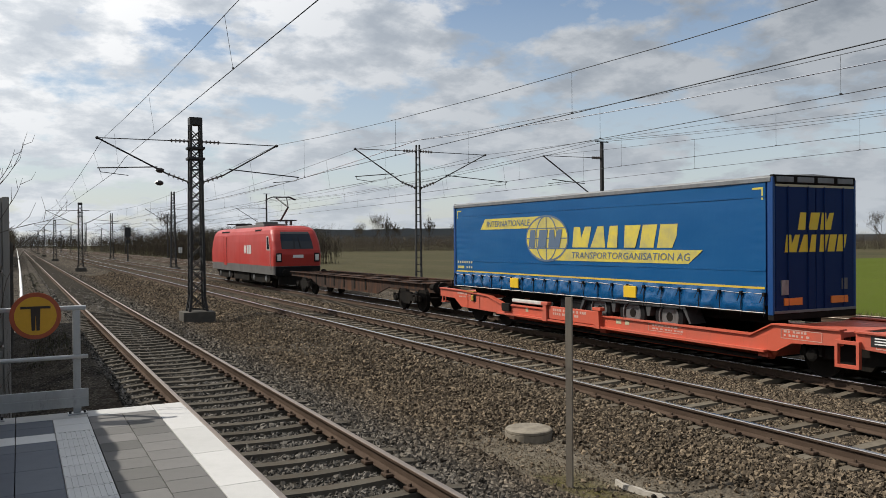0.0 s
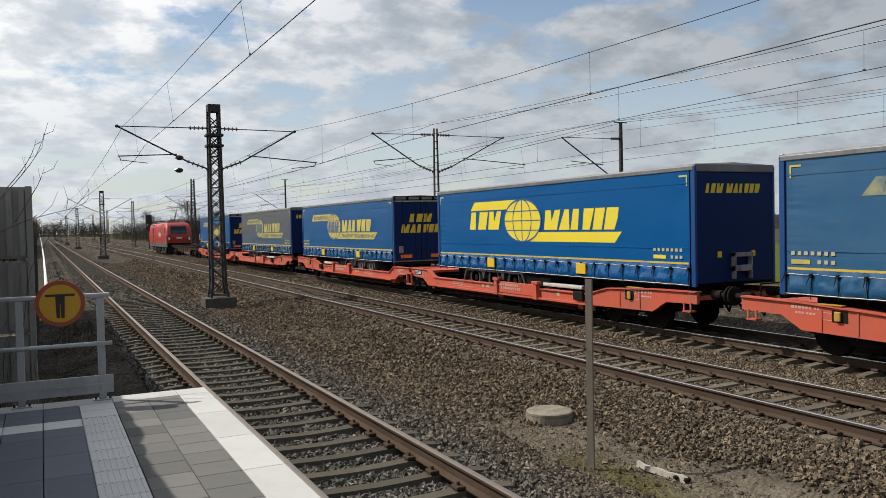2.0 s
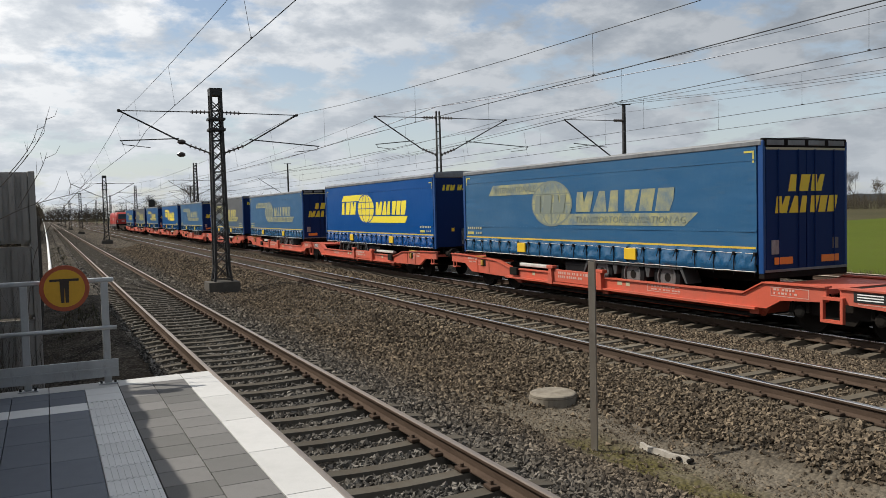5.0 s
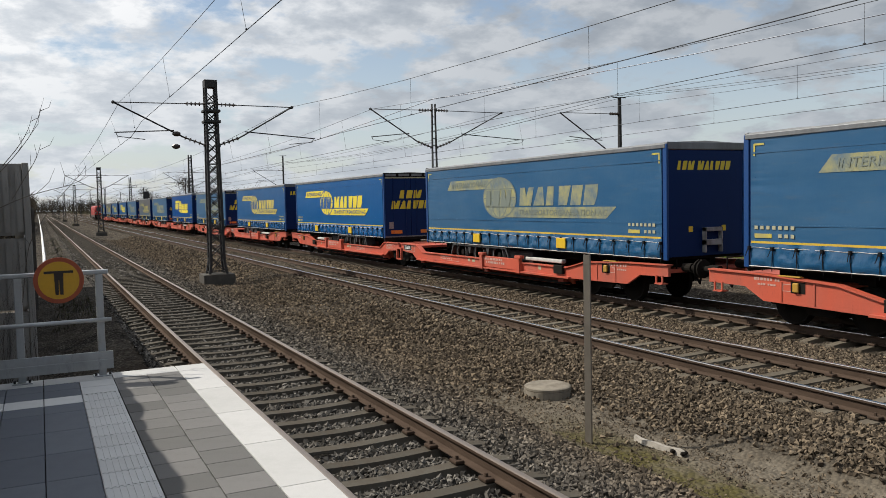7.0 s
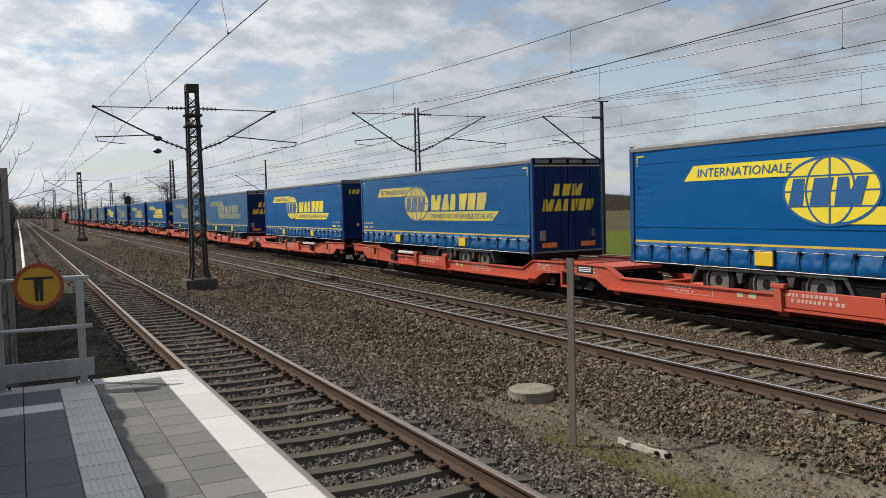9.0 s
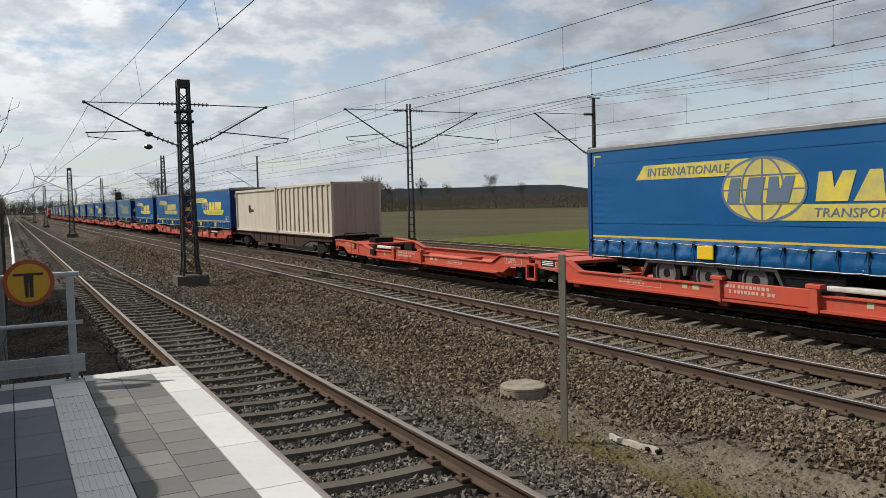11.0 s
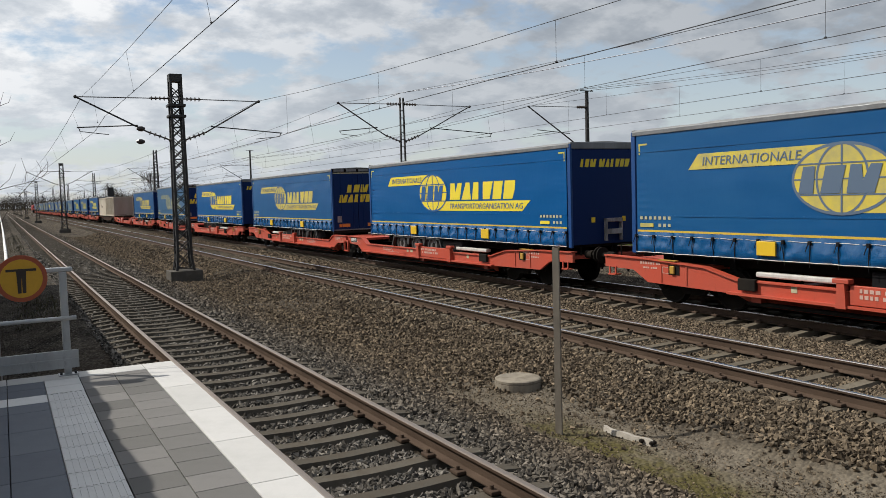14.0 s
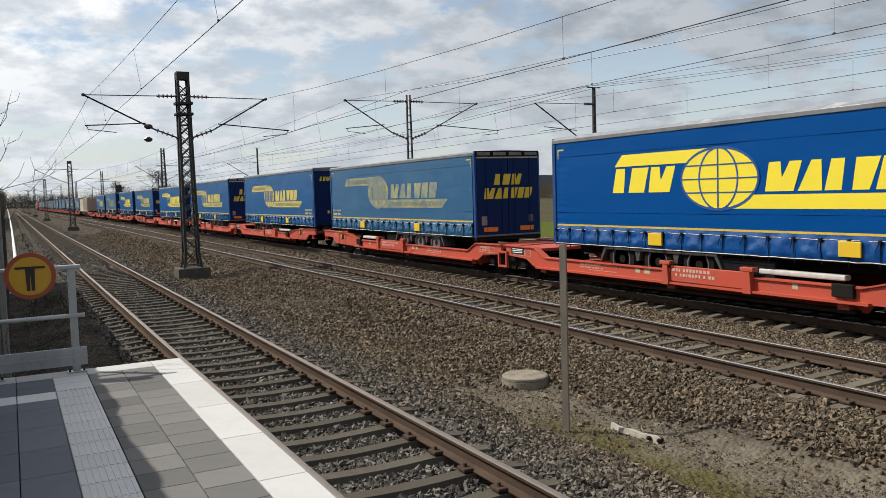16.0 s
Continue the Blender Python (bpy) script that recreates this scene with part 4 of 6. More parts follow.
for x, z, sag, r, mat, lab in ((29.35, 7.98, 1.0, 0.008, M_WIRE, "bare feeder cable on the thin mast heads"), (28.55, 7.98, 1.0, 0.008, M_WIRE, "bare feeder cable on the thin mast heads"), (18.05, 7.60, 1.05, 0.014, M_CABLE, "bright aluminium feeder cable on the lattice mast heads")):
    pts, radii = [], []
    sup = [-24] + (ROW_C if x > 20 else ROW_B)
    for a, b in zip(sup, sup[1:]):
        pts += sagging(x, a, b, z, z, sag if a < 0 else 0.7)
        radii += [r if b < 60 else r * 1.5] * 10
    solid("feeder_cable", polytube(bm_new(), pts, radii), mat, lab, "cable", "overhead lines")
# ---------------- the train ----------------
MOVERS = []


def on_train(ob, s):
    """Remember that ob runs with the train, s metres along the track at the start."""
    ob.matrix_basis = pose(TRAIN_X, s, TRAIN_Z)
    MOVERS.append((ob, s))
    return ob


def wheelset(parent, y, r=0.46, name="wheelset"):
    bm = tube(bm_new(), (-0.95, y, r), (0.95, y, r), 0.08, n=8)
    for s in (-1, 1):
        lathe(bm, [(r * 0.35, s * 0.82), (r * 0.9, s * 0.80), (r, s * 0.82), (r, s * 0.69), (r + 0.03, s * 0.68), (r * 0.3, s * 0.66)], (0, y, r), "x", 24)
    return part(name, bm, M_DARK, parent)


def bogie(parent, y, axle=0.9, r=0.46):
    bm = bm_new()
    for s in (-1, 1):
        plate(bm, [(y - axle - 0.35, 0.42), (y - axle - 0.3, 0.62), (y - 0.45, 0.68), (y - 0.4, 0.75), (y + 0.4, 0.75), (y + 0.45, 0.68), (y + axle + 0.3, 0.62), (y + axle + 0.35, 0.42), (y + 0.4, 0.40), (y + 0.3, 0.28), (y - 0.3, 0.28), (y - 0.4, 0.40)], s * 0.98, s * 1.08)
        for d in (-axle, axle):
            lathe(bm, [(0.13, s * 1.08), (0.13, s * 1.16), (0.08, s * 1.18)], (0, y + d, r), "x", 10)
            for e in (-0.18, 0.18):
                tube(bm, (s * 1.1, y + d + e, 0.45), (s * 1.1, y + d + e, 0.66), 0.06, n=6)
    box(bm, -0.98, 0.98, y - 0.25, y + 0.25, 0.4, 0.66)
    b = part("bogie", bm, M_DARK, parent)
    for d in (-axle, axle):
        wheelset(b, y + d, r)
    return b


def buffer(parent, x, y, s, z=1.0):
    bm = lathe(bm_new(), [(0.11, 0), (0.11, s * 0.28), (0.075, s * 0.28), (0.075, s * 0.48), (0.22, s * 0.50), (0.22, s * 0.54), (0.1, s * 0.56)], (x, y, z), "y", 14)
    return part("buffer", bm, M_DARK, parent)


HALF_A = [(1.05, 1.05), (-0.5, 1.03), (-2.3, 0.94), (-3.2, 0.73), (-13.1, 0.73), (-13.65, 0.99), (-15.2, 1.00), (-15.2, 0.72), (-14.1, 0.66), (-13.72, 0.46), (-2.95, 0.45), (-0.5, 0.49), (0.0, 0.76), (1.05, 0.78)]
BELLY = [(-2.95, 0.49), (-13.75, 0.48), (-13.35, 0.23), (-12.9, 0.20), (-3.9, 0.20), (-3.3, 0.24)]


def dashes(y0, z0, n, w, h, x, r):
    """A row of small upright bars of uneven width."""
    bm, y = bm_new(), y0
    for _ in range(n):
        d = w * r.uniform(0.6, 1.1)
        box(bm, x - 0.004, x, y - d, y, z0, z0 + h)
        y -= d + w * r.choice((0.35, 0.35, 1.0))
    return bm


def pocket_wagon(paint_mat, label, loaded=True):
    """A twin pocket wagon: two halves on three bogies, each with deep side beams round a well."""
    w = thing("pocket_wagon", label, "freight wagon", "pocket wagons of the train")
    for flip in (False, True):
        def fy(y):
            return -30.7 - y if flip else y
        for s in (-1, 1):
            bm = plate(bm_new(), [(fy(y), z) for y, z in HALF_A], s * 1.22, s * 1.30)
            beam = part("side_beam", bm, paint_mat, w)
            bm = bm_new()
            for (ya, za), (yb, zb) in zip(HALF_A[:6], HALF_A[1:7]):
                plate(bm, [(fy(ya), za), (fy(yb), zb), (fy(yb), zb + 0.03), (fy(ya), za + 0.03)], s * 1.14, s * 1.345)
            part("top_flange", bm, paint_mat, beam)
            bm = plate(bm_new(), [(fy(y), z) for y, z in BELLY], s * 1.20, s * 1.25)
            for v in bm.verts:
                v.co.x -= s * 1.1 * (0.49 - v.co.z)
            part("belly_plate", bm, paint_mat, beam)
            part("bottom_lip", plate(bm_new(), [(fy(-3.0), 0.44), (fy(-13.5), 0.42), (fy(-13.5), 0.47), (fy(-3.0), 0.49)], s * 1.30, s * 1.40), paint_mat, beam)
            if s < 0:
                part("bottom_edge", plate(bm_new(), [(fy(-3.6), 0.19), (fy(-12.9), 0.17), (fy(-12.9), 0.205), (fy(-3.6), 0.225)], s * 0.90, s * 0.97), paint_mat, beam)
                for yy in (-5.6, -8.0):
                    bm = plate(bm_new(), [(fy(yy), 0.42), (fy(yy - 0.22), 0.42), (fy(yy - 0.18), 0.97), (fy(yy - 0.04), 0.97)], -1.43, -1.30)
                    box(bm, -1.44, -1.28, min(fy(yy + 0.06), fy(yy - 0.28)), max(fy(yy + 0.06), fy(yy - 0.28)), 0.88, 0.97, bevel=0.015)
                    part("bracket", bm, paint_mat, beam)
                bm = boxes((-1.36, -1.30, min(fy(-5.85), fy(-8.0)), max(fy(-5.85), fy(-8.0)), 0.50, 0.86), bevel=0.012)
                part("raised_panel", bm, paint_mat, beam)
                rm = random.Random(31 + flip)
                for yy, zz, n, wd, hh, xx in ((-6.05, 0.735, 13, 0.085, 0.07, 1.361), (-6.05, 0.625, 11, 0.085, 0.07, 1.361), (-10.1, 0.66, 8, 0.09, 0.055, 1.301), (-10.1, 0.585, 9, 0.08, 0.035, 1.301), (-0.25, 0.92, 8, 0.07, 0.06, 1.301), (-0.35, 0.82, 6, 0.06, 0.04, 1.301), (-13.92, 0.86, 6, 0.07, 0.045, 1.301), (-13.92, 0.785, 6, 0.07, 0.045, 1.301)):
                    start = fy(yy) if not flip else fy(yy) + 1.9 * n * wd
                    tagged(part("marking", dashes(start, zz, n, wd, hh, -xx, rm), M_STENCIL, beam), "row of small pale stencilled bars", kind="stuff")
                for yy, zz, wd, hh in ((-13.85, 0.74, 0.95, 0.19), (-9.95, 0.54, 1.15, 0.17), (-1.0, 0.74, 0.30, 0.15)):
                    y0, y1 = sorted((fy(yy), fy(yy - wd)))
                    x0, x1, q = -1.3045, -1.301, 0.012
                    part("marking_frame", boxes((x0, x1, y0, y1, zz, zz + q), (x0, x1, y0, y1, zz + hh - q, zz + hh), (x0, x1, y0, y0 + q, zz + q, zz + hh - q), (x0, x1, y1 - q, y1, zz + q, zz + hh - q)), M_STENCIL, beam, "thin pale stencilled frame")
                for yy, zz, wd, hh in ((-8.75, 0.60, 0.20, 0.11), (-9.1, 0.60, 0.16, 0.11), (-4.55, 0.60, 0.14, 0.13)):
                    y0, y1 = sorted((fy(yy), fy(yy - wd)))
                    part("marking", boxes((-1.305, -1.301, y0, y1, zz, zz + hh)), M_PRINT, beam, "small pale yellow panel")
                if flip:
                    y0, y1 = sorted((fy(-14.2), fy(-14.9)))
                    part("notice_plate", boxes((-1.308, -1.301, y0, y1, 0.78, 0.97)), M_SIGN_B, beam, "black plate with pale bars")
                    for q in (0.92, 0.87, 0.82):
                        part("notice_line", boxes((-1.312, -1.3085, y0 + 0.08, y1 - 0.08, q, q + 0.022)), M_WHITE, beam)
                for yy in (-0.95, -1.75):
                    y0, y1 = sorted((fy(yy), fy(yy - 0.035)))
                    part("seam", boxes((-1.318, -1.301, y0, y1, 0.52, 0.93)), paint_mat, beam)
                y0, y1 = sorted((fy(-1.2), fy(-1.55)))
                part("recess", boxes((-1.306, -1.301, y0, y1, 0.72, 0.95)), M_DARK, beam, "dark opening with a lever")
                y0, y1 = sorted((fy(-3.3), fy(-3.75)))
                part("dark_box", boxes((-1.40, -1.30, y0, y1, 0.55, 0.80), bevel=0.02), M_DARK, beam, "dark brake box")
                y0, y1 = sorted((fy(-1.28), fy(-1.42)))
                part("yellow_lever", boxes((-1.36, -1.307, y0, y1, 0.74, 0.93), bevel=0.02), M_OCHRE, beam, "worn yellow coupling lever")
                y0, y1 = sorted((fy(-0.9), fy(-1.45)))
                part("yellow_flange", boxes((-1.345, -1.22, y0, y1, 1.035, 1.055), bevel=0.004), M_OCHRE, beam, "worn yellow edge")
                y0, y1 = sorted((fy(-3.6), fy(-5.6)))
                part("tarpaulin_roll", boxes((-1.20, -1.02, y0, y1, 0.83, 0.94), bevel=0.03), M_TARP, w, "pale rolled wheel chock cover")
        # decks and well
        y0, y1 = sorted((fy(1.0), fy(-2.2)))
        deck = part("end_deck", boxes((-1.22, 1.22, y0, y1, 0.86, 0.95)), paint_mat, w)
        y0, y1 = sorted((fy(-1.0), fy(-1.7)))
        part("kingpin_stand", boxes((-0.45, 0.45, y0, y1, 0.95, 1.16), bevel=0.02), M_DARK, deck)
        y0, y1 = sorted((fy(-13.7), fy(-15.2)))
        part("joint_deck", boxes((-1.22, 1.22, y0, y1, 0.88, 0.97)), paint_mat, w)
        y0, y1 = sorted((fy(-3.4), fy(-13.3)))
        part("well_floor", boxes((-1.22, 1.22, y0, y1, 0.24, 0.30)), M_DARK, w)
        for yy in (-3.5, -8.0, -13.2):
            y0, y1 = sorted((fy(yy), fy(yy - 0.25)))
            part("cross_member", boxes((-1.22, 1.22, y0, y1, 0.30, 0.55)), paint_mat, w)
        bogie(w, fy(-1.75))
        for x in (-0.875, 0.875):
            buffer(w, x, fy(1.15), -1 if flip else 1)
        # square stirrup at the joint
        if not flip:
            y0, y1 = -15.62, -15.12
            bm = boxes((-1.38, -1.30, y0, y1, 0.78, 0.84), (-1.38, -1.30, y0, y1, 0.34, 0.40), (-1.38, -1.30, y0, y0 + 0.06, 0.40, 0.78), (-1.38, -1.30, y1 - 0.06, y1, 0.40, 0.78))
            part("step_stirrup", bm, paint_mat, w)
        y0, y1 = sorted((fy(0.62), fy(0.88)))
        part("shunter_step", boxes((-1.36, -1.15, y0, y1, 0.58, 0.61), (-1.33, -1.30, y0, y0 + 0.04, 0.61, 0.80), (-1.33, -1.30, y1 - 0.04, y1, 0.61, 0.80)), paint_mat, w)
        part("handrail", tube(tube(tube(bm_new(), (-0.9, fy(0.9), 0.95), (-0.9, fy(0.9), 1.32), 0.02, n=6), (-0.9, fy(0.9), 1.32), (0.2, fy(0.9), 1.32), 0.02, n=6), (0.2, fy(0.9), 1.32), (0.2, fy(0.9), 0.95), 0.02, n=6), M_DARK, w)
    bogie(w, -15.35)
    part("articulation", boxes((-0.5, 0.5, -15.9, -14.8, 0.72, 0.95), bevel=0.03), M_DARK, w)
    bm = bm_new()
    for yy in (1.2, -31.9):
        for x in (-0.35, 0.1):
            tube(bm, (x, yy, 0.9), (x + 0.15, yy + 0.25, 0.55), 0.03, n=6)
            tube(bm, (x + 0.15, yy + 0.25, 0.55), (x + 0.2, yy + 0.5, 0.8), 0.03, n=6)
    tagged(part("brake_hose", bm, M_BLACK, w), kind="stuff")
    return w


LEN, BOT, TOP, SIDE = 13.6, 1.22, 4.01, 1.275
WORD_BIG = [0.78, 0.62, 0.52, 0.60, 0.55, 0.60]


def ellipse(u, z, a, b, n=36):
    return [(u + a * math.cos(2 * math.pi * i / n), z + b * math.sin(2 * math.pi * i / n)) for i in range(n)]


def decal(bm, pts, x):
    bm.faces.new([bm.verts.new((x, -u, z)) for u, z in pts])


def ring_line(bm, u, z, a, b, x, w=0.022, lo=0.0, hi=2 * math.pi, n=36):
    """A thin curved line."""
    for i in range(n):
        t0, t1 = lo + (hi - lo) * i / n, lo + (hi - lo) * (i + 1) / n
        decal(bm, [(u + (a - w) * math.cos(t0), z + (b - w) * math.sin(t0)), (u + (a + w) * math.cos(t0), z + (b + w) * math.sin(t0)),
                   (u + (a + w) * math.cos(t1), z + (b + w) * math.sin(t1)), (u + (a - w) * math.cos(t1), z + (b - w) * math.sin(t1))], x)


def globe(body, tone, u, z, a, b, cut):
    bm = bm_new()
    decal(bm, ellipse(u, z, a, b), -SIDE - 0.008)
    part("globe_emblem", bm, M_DECAL[tone], body, "plain yellow globe shape")
    x = -SIDE - 0.010
    bm = bm_new()
    ring_line(bm, u, z, a, b, x, 0.028)
    part("globe_rim", bm, M_INK[tone], body)
    bm = bm_new()
    ring_line(bm, u, z, a * 0.5, b, x - 0.0015)
    part("globe_meridian", bm, M_INK[tone], body)
    bm = bm_new()
    decal(bm, [(u - 0.02, z - b), (u + 0.02, z - b), (u + 0.02, z + b), (u - 0.02, z + b)], x - 0.003)
    part("globe_meridian", bm, M_INK[tone], body)
    for dz in (-0.45, 0.0, 0.45):
        half = a * math.sqrt(1 - dz * dz)
        bm = bm_new()
        decal(bm, [(u - half, z + dz * b - 0.014), (u + half, z + dz * b - 0.014), (u + half, z + dz * b + 0.014), (u - half, z + dz * b + 0.014)], x - 0.0045)
        part("globe_parallel", bm, M_INK[tone], body)
    x -= 0.004
    if cut:
        block_word(body, M_INK[tone], x - 0.004, u - a * 0.88, z - 0.27, 0.52, [0.42, 0.45, 0.62], gap=0.06)


def semi_trailer(tone, style, doors_rear, label, seed=0, crumpled=False, rise=0.0):
    """A curtain-sided lorry trailer; doors_rear: its doors face the train's tail."""
    top = TOP + rise
    r = random.Random(seed)
    t = thing("semi_trailer", label, "lorry trailer", "blue lorry trailers on the train")
    bm = boxes((-SIDE + 0.02, SIDE - 0.02, -LEN + 0.06, -0.06, BOT + 0.14, top - 0.10))
    body = part("cargo_box", bm, M_NAVY, t)
    # near curtain, lightly quilted between its straps
    bm, nu, nz, rows = bm_new(), 50, 44, []
    ends = [0.0, 0.10, 0.20, 0.32, 0.46, 0.64, 0.86]
    along = [0.14 + q for q in ends] + [1.0 + (LEN - 2.0) * q / 36 for q in range(1, 36)] + [LEN - 0.14 - q for q in ends[::-1]]
    nu = len(along) - 1
    for i in range(nu + 1):
        u = along[i]
        row = []
        for j in range(nz + 1):
            z = BOT + 0.42 + (top - BOT - 0.52) * j / nz
            slack = 0.030 * math.exp(-u / 0.28) + 0.014 * math.exp(-(LEN - u) / 0.25)
            fold = slack * (1 + math.sin(38 * z + 5 * noise.noise((z * 1.5, seed, 0.0)) + 3 * u)) * (0.4 + 0.6 * abs(noise.noise((z * 0.8, seed + 3.0, u))))
            row.append(bm.verts.new((-SIDE + (0.016 * noise.noise((u * 0.9 + seed, z * 1.7, 1.7)) + fold) * min(1, i, nu - i), -u, z)))
        rows.append(row)
    for a, b in zip(rows, rows[1:]):
        for j in range(nz):
            bm.faces.new((a[j], b[j], b[j + 1], a[j + 1]))
    for v in bm.verts:
        v.co.x = max(v.co.x, -SIDE - 0.001)
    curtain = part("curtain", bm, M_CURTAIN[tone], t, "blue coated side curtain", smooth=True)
    # hem under the stripe: slack cloth drawn in at every strap, with sharp small creases
    bm, rows, n = bm_new(), [], 240
    for i in range(n + 1):
        u = 0.14 + (LEN - 0.28) * i / n
        k = abs(math.sin(math.pi * (u - 0.14) / 0.605)) ** 0.6
        slack = 0.6 + 0.6 * noise.noise((u * 0.7, seed, 4.0))
        row = []
        for q, (z, bulge) in enumerate(((BOT - 0.02, 0.01), (BOT + 0.04, 0.060), (BOT + 0.12, 0.080), (BOT + 0.20, 0.045), (BOT + 0.30, 0.050), (BOT + 0.39, 0.022), (BOT + 0.485, 0.0))):
            crease = 0.034 * noise.noise((u * 5.5, q * 0.9 + seed, 2.0)) + 0.018 * noise.noise((u * 14, q * 1.7, seed))
            row.append(bm.verts.new((-SIDE - 0.010 - bulge * k * slack - max(crease, -0.008) * (0 < q < 6), -u, z + (0.018 * k * slack if q == 0 else 0))))
        rows.append(row)
    for a, b in zip(rows, rows[1:]):
        for j in range(6):
            bm.faces.new((a[j], b[j], b[j + 1], a[j + 1]))
    skirt = part("curtain_skirt", bm, M_SKIRT[tone], t, "rippled lower curtain hem", smooth=True)
    for i in range(23):
        u = 0.14 + 0.605 * i
        lean = r.uniform(-0.03, 0.03)
        bm = tube(bm_new(), (-SIDE - 0.03, -u + lean, BOT - 0.10), (-SIDE - 0.045, -u, BOT + 0.20), 0.009, 0.010, 4)
        tube(bm, (-SIDE - 0.045, -u, BOT + 0.20), (-SIDE - 0.025, -u - lean * 0.5, BOT + 0.41), 0.010, 0.008, 4)
        box(bm, -SIDE - 0.072, -SIDE - 0.01, -u - 0.032, -u + 0.032, BOT + 0.33, BOT + 0.41, bevel=0.008)
        tube(bm, (-SIDE - 0.06, -u + 0.02, BOT + 0.36), (-SIDE - 0.085, -u + 0.06 + lean, BOT + 0.20), 0.010, 0.008, 4)
        part("strap", bm, M_BLACK, skirt)
    cord = [(-SIDE - 0.035 + 0.010 * math.sin(5.2 * i), -(0.14 + (LEN - 0.28) * i / 88), BOT + 0.385 + 0.008 * math.sin(math.pi * i / 2)) for i in range(89)]
    part("lashing_cord", polytube(bm_new(), cord, 0.006, 4), M_TARP, skirt, "thin pale lashing cord")
    edge = [(-SIDE - 0.045 - 0.02 * noise.noise((i * 0.7, seed, 9.0)), -(0.14 + (LEN - 0.28) * i / 88), BOT - 0.01 + 0.014 * noise.noise((i * 0.5, seed, 7.0))) for i in range(89)]
    part("hem_edge", polytube(bm_new(), edge, 0.010, 4), M_TARP, skirt, "pale worn hem edge")
    part("stripe", boxes((-SIDE - 0.012, -SIDE - 0.004, -LEN + 0.16, -0.16, BOT + 0.475, BOT + 0.52)), M_STRIPE, curtain, "amber stripe")
    for u in (4.0, 9.35) if doors_rear else (4.15, 9.25):
        part("yellow_flap", boxes((-SIDE - 0.095, -SIDE - 0.05, -u - 0.23, -u + 0.23, BOT + 0.08, BOT + 0.37), bevel=0.01), M_FLAP, skirt, "square yellow flap")
    for zz in (BOT + 0.84, BOT + 2.36):
        part("seam", boxes((-SIDE - 0.007, -SIDE + 0.004, -LEN + 0.15, -0.15, zz, zz + 0.03)), M_CURTAIN[tone], curtain)
    # printed shapes
    x = -SIDE - 0.005
    if style == 1:
        bm = bm_new()
        d = 0.15 if tone == 3 else 0.08  # the print sits further back on the dusty ones
        decal(bm, [(1.75 + d, 3.11), (4.6 + d, 3.11), (4.9 + d, 3.45), (2.05 + d, 3.45)], x)
        decal(bm, [(4.6 + d, 3.11), (5.2 + d, 3.11), (5.6 + d, 3.45), (4.9 + d, 3.45)], x)
        decal(bm, [(5.4 + d, 2.17), (11.2 + d, 2.17), (11.65 + d, 2.49), (5.4 + d, 2.49)], x)
        part("printed_band", bm, M_DECAL[tone], curtain, "yellow printed bands")
        letters("INTERNATIONALE", 0.27, -SIDE - 0.013, 2.15 + d, 3.19, curtain, M_INK[tone], 1.13)
        letters("TRANSPORTORGANISATION AG", 0.25, -SIDE - 0.013, 6.75 + d, 2.245, curtain, M_INK[tone], 1.22)
        globe(curtain, tone, 5.55 + d, 2.80, 1.05, 0.65, True)
        block_word(curtain, M_DECAL[tone], x, 6.75 + d, 2.54, 0.56, WORD_BIG)
    else:
        bm = bm_new()
        decal(bm, [(2.63, 3.21), (6.1, 3.21), (6.3, 3.50), (2.92, 3.50)], x)
        decal(bm, [(5.9, 2.18), (10.68, 2.18), (10.98, 2.47), (5.9, 2.47)], x)
        part("printed_band", bm, M_DECAL[tone], curtain, "yellow printed bands")
        globe(curtain, tone, 6.05, 2.83, 1.09, 0.67, False)
        block_word(curtain, M_DECAL[tone], x, 2.55, 2.56, 0.60, [0.55, 0.62, 0.80], 0.25, 0.05)
        block_word(curtain, M_DECAL[tone], x, 7.25, 2.53, 0.59, [0.78, 0.54, 0.46, 0.48, 0.46, 0.52], 0.25, 0.05)
    u0 = 0.25 if doors_rear else 12.2
    for i in range(7):
        uu = u0 + 0.155 * i
        part("plain_mark", boxes((-SIDE - 0.010, -SIDE - 0.003, -uu - 0.085, -uu, BOT + 0.77, BOT + 0.845)), M_PRINT, curtain)
        if i > 3:
            part("plain_mark", boxes((-SIDE - 0.010, -SIDE - 0.003, -uu - 0.085, -uu, BOT + 0.60, BOT + 0.675)), M_PRINT, curtain)
    part("yellow_mark", boxes((-SIDE - 0.010, -SIDE - 0.003, -u0 - 0.45, -u0, BOT + 0.59, BOT + 0.68)), M_DECAL[min(tone, 1)], curtain)
    bm = bm_new()
    decal(bm, [(13.12, 3.75), (13.4, 3.75), (13.4, 3.79), (13.12, 3.79)], x)
    decal(bm, [(13.36, 3.53), (13.4, 3.53), (13.4, 3.75), (13.36, 3.75)], x)
    part("corner_mark", bm, M_DECAL[1], curtain)
    bm = bm_new()
    decal(bm, [(0.22, 3.75), (0.50, 3.75), (0.50, 3.79), (0.22, 3.79)], x)
    decal(bm, [(0.22, 3.53), (0.26, 3.53), (0.26, 3.75), (0.22, 3.75)], x)
    part("corner_mark", bm, M_DECAL[1], curtain)
    # roof
    bm, rows = bm_new(), []
    for i in range(47):
        y = -LEN * i / 46
        z = top + 0.02 + 0.02 * noise.noise((y * 1.3, seed, 0)) + (0.03 + 0.035 * noise.noise((y * 3.1, seed, 3)) if crumpled else 0.0)
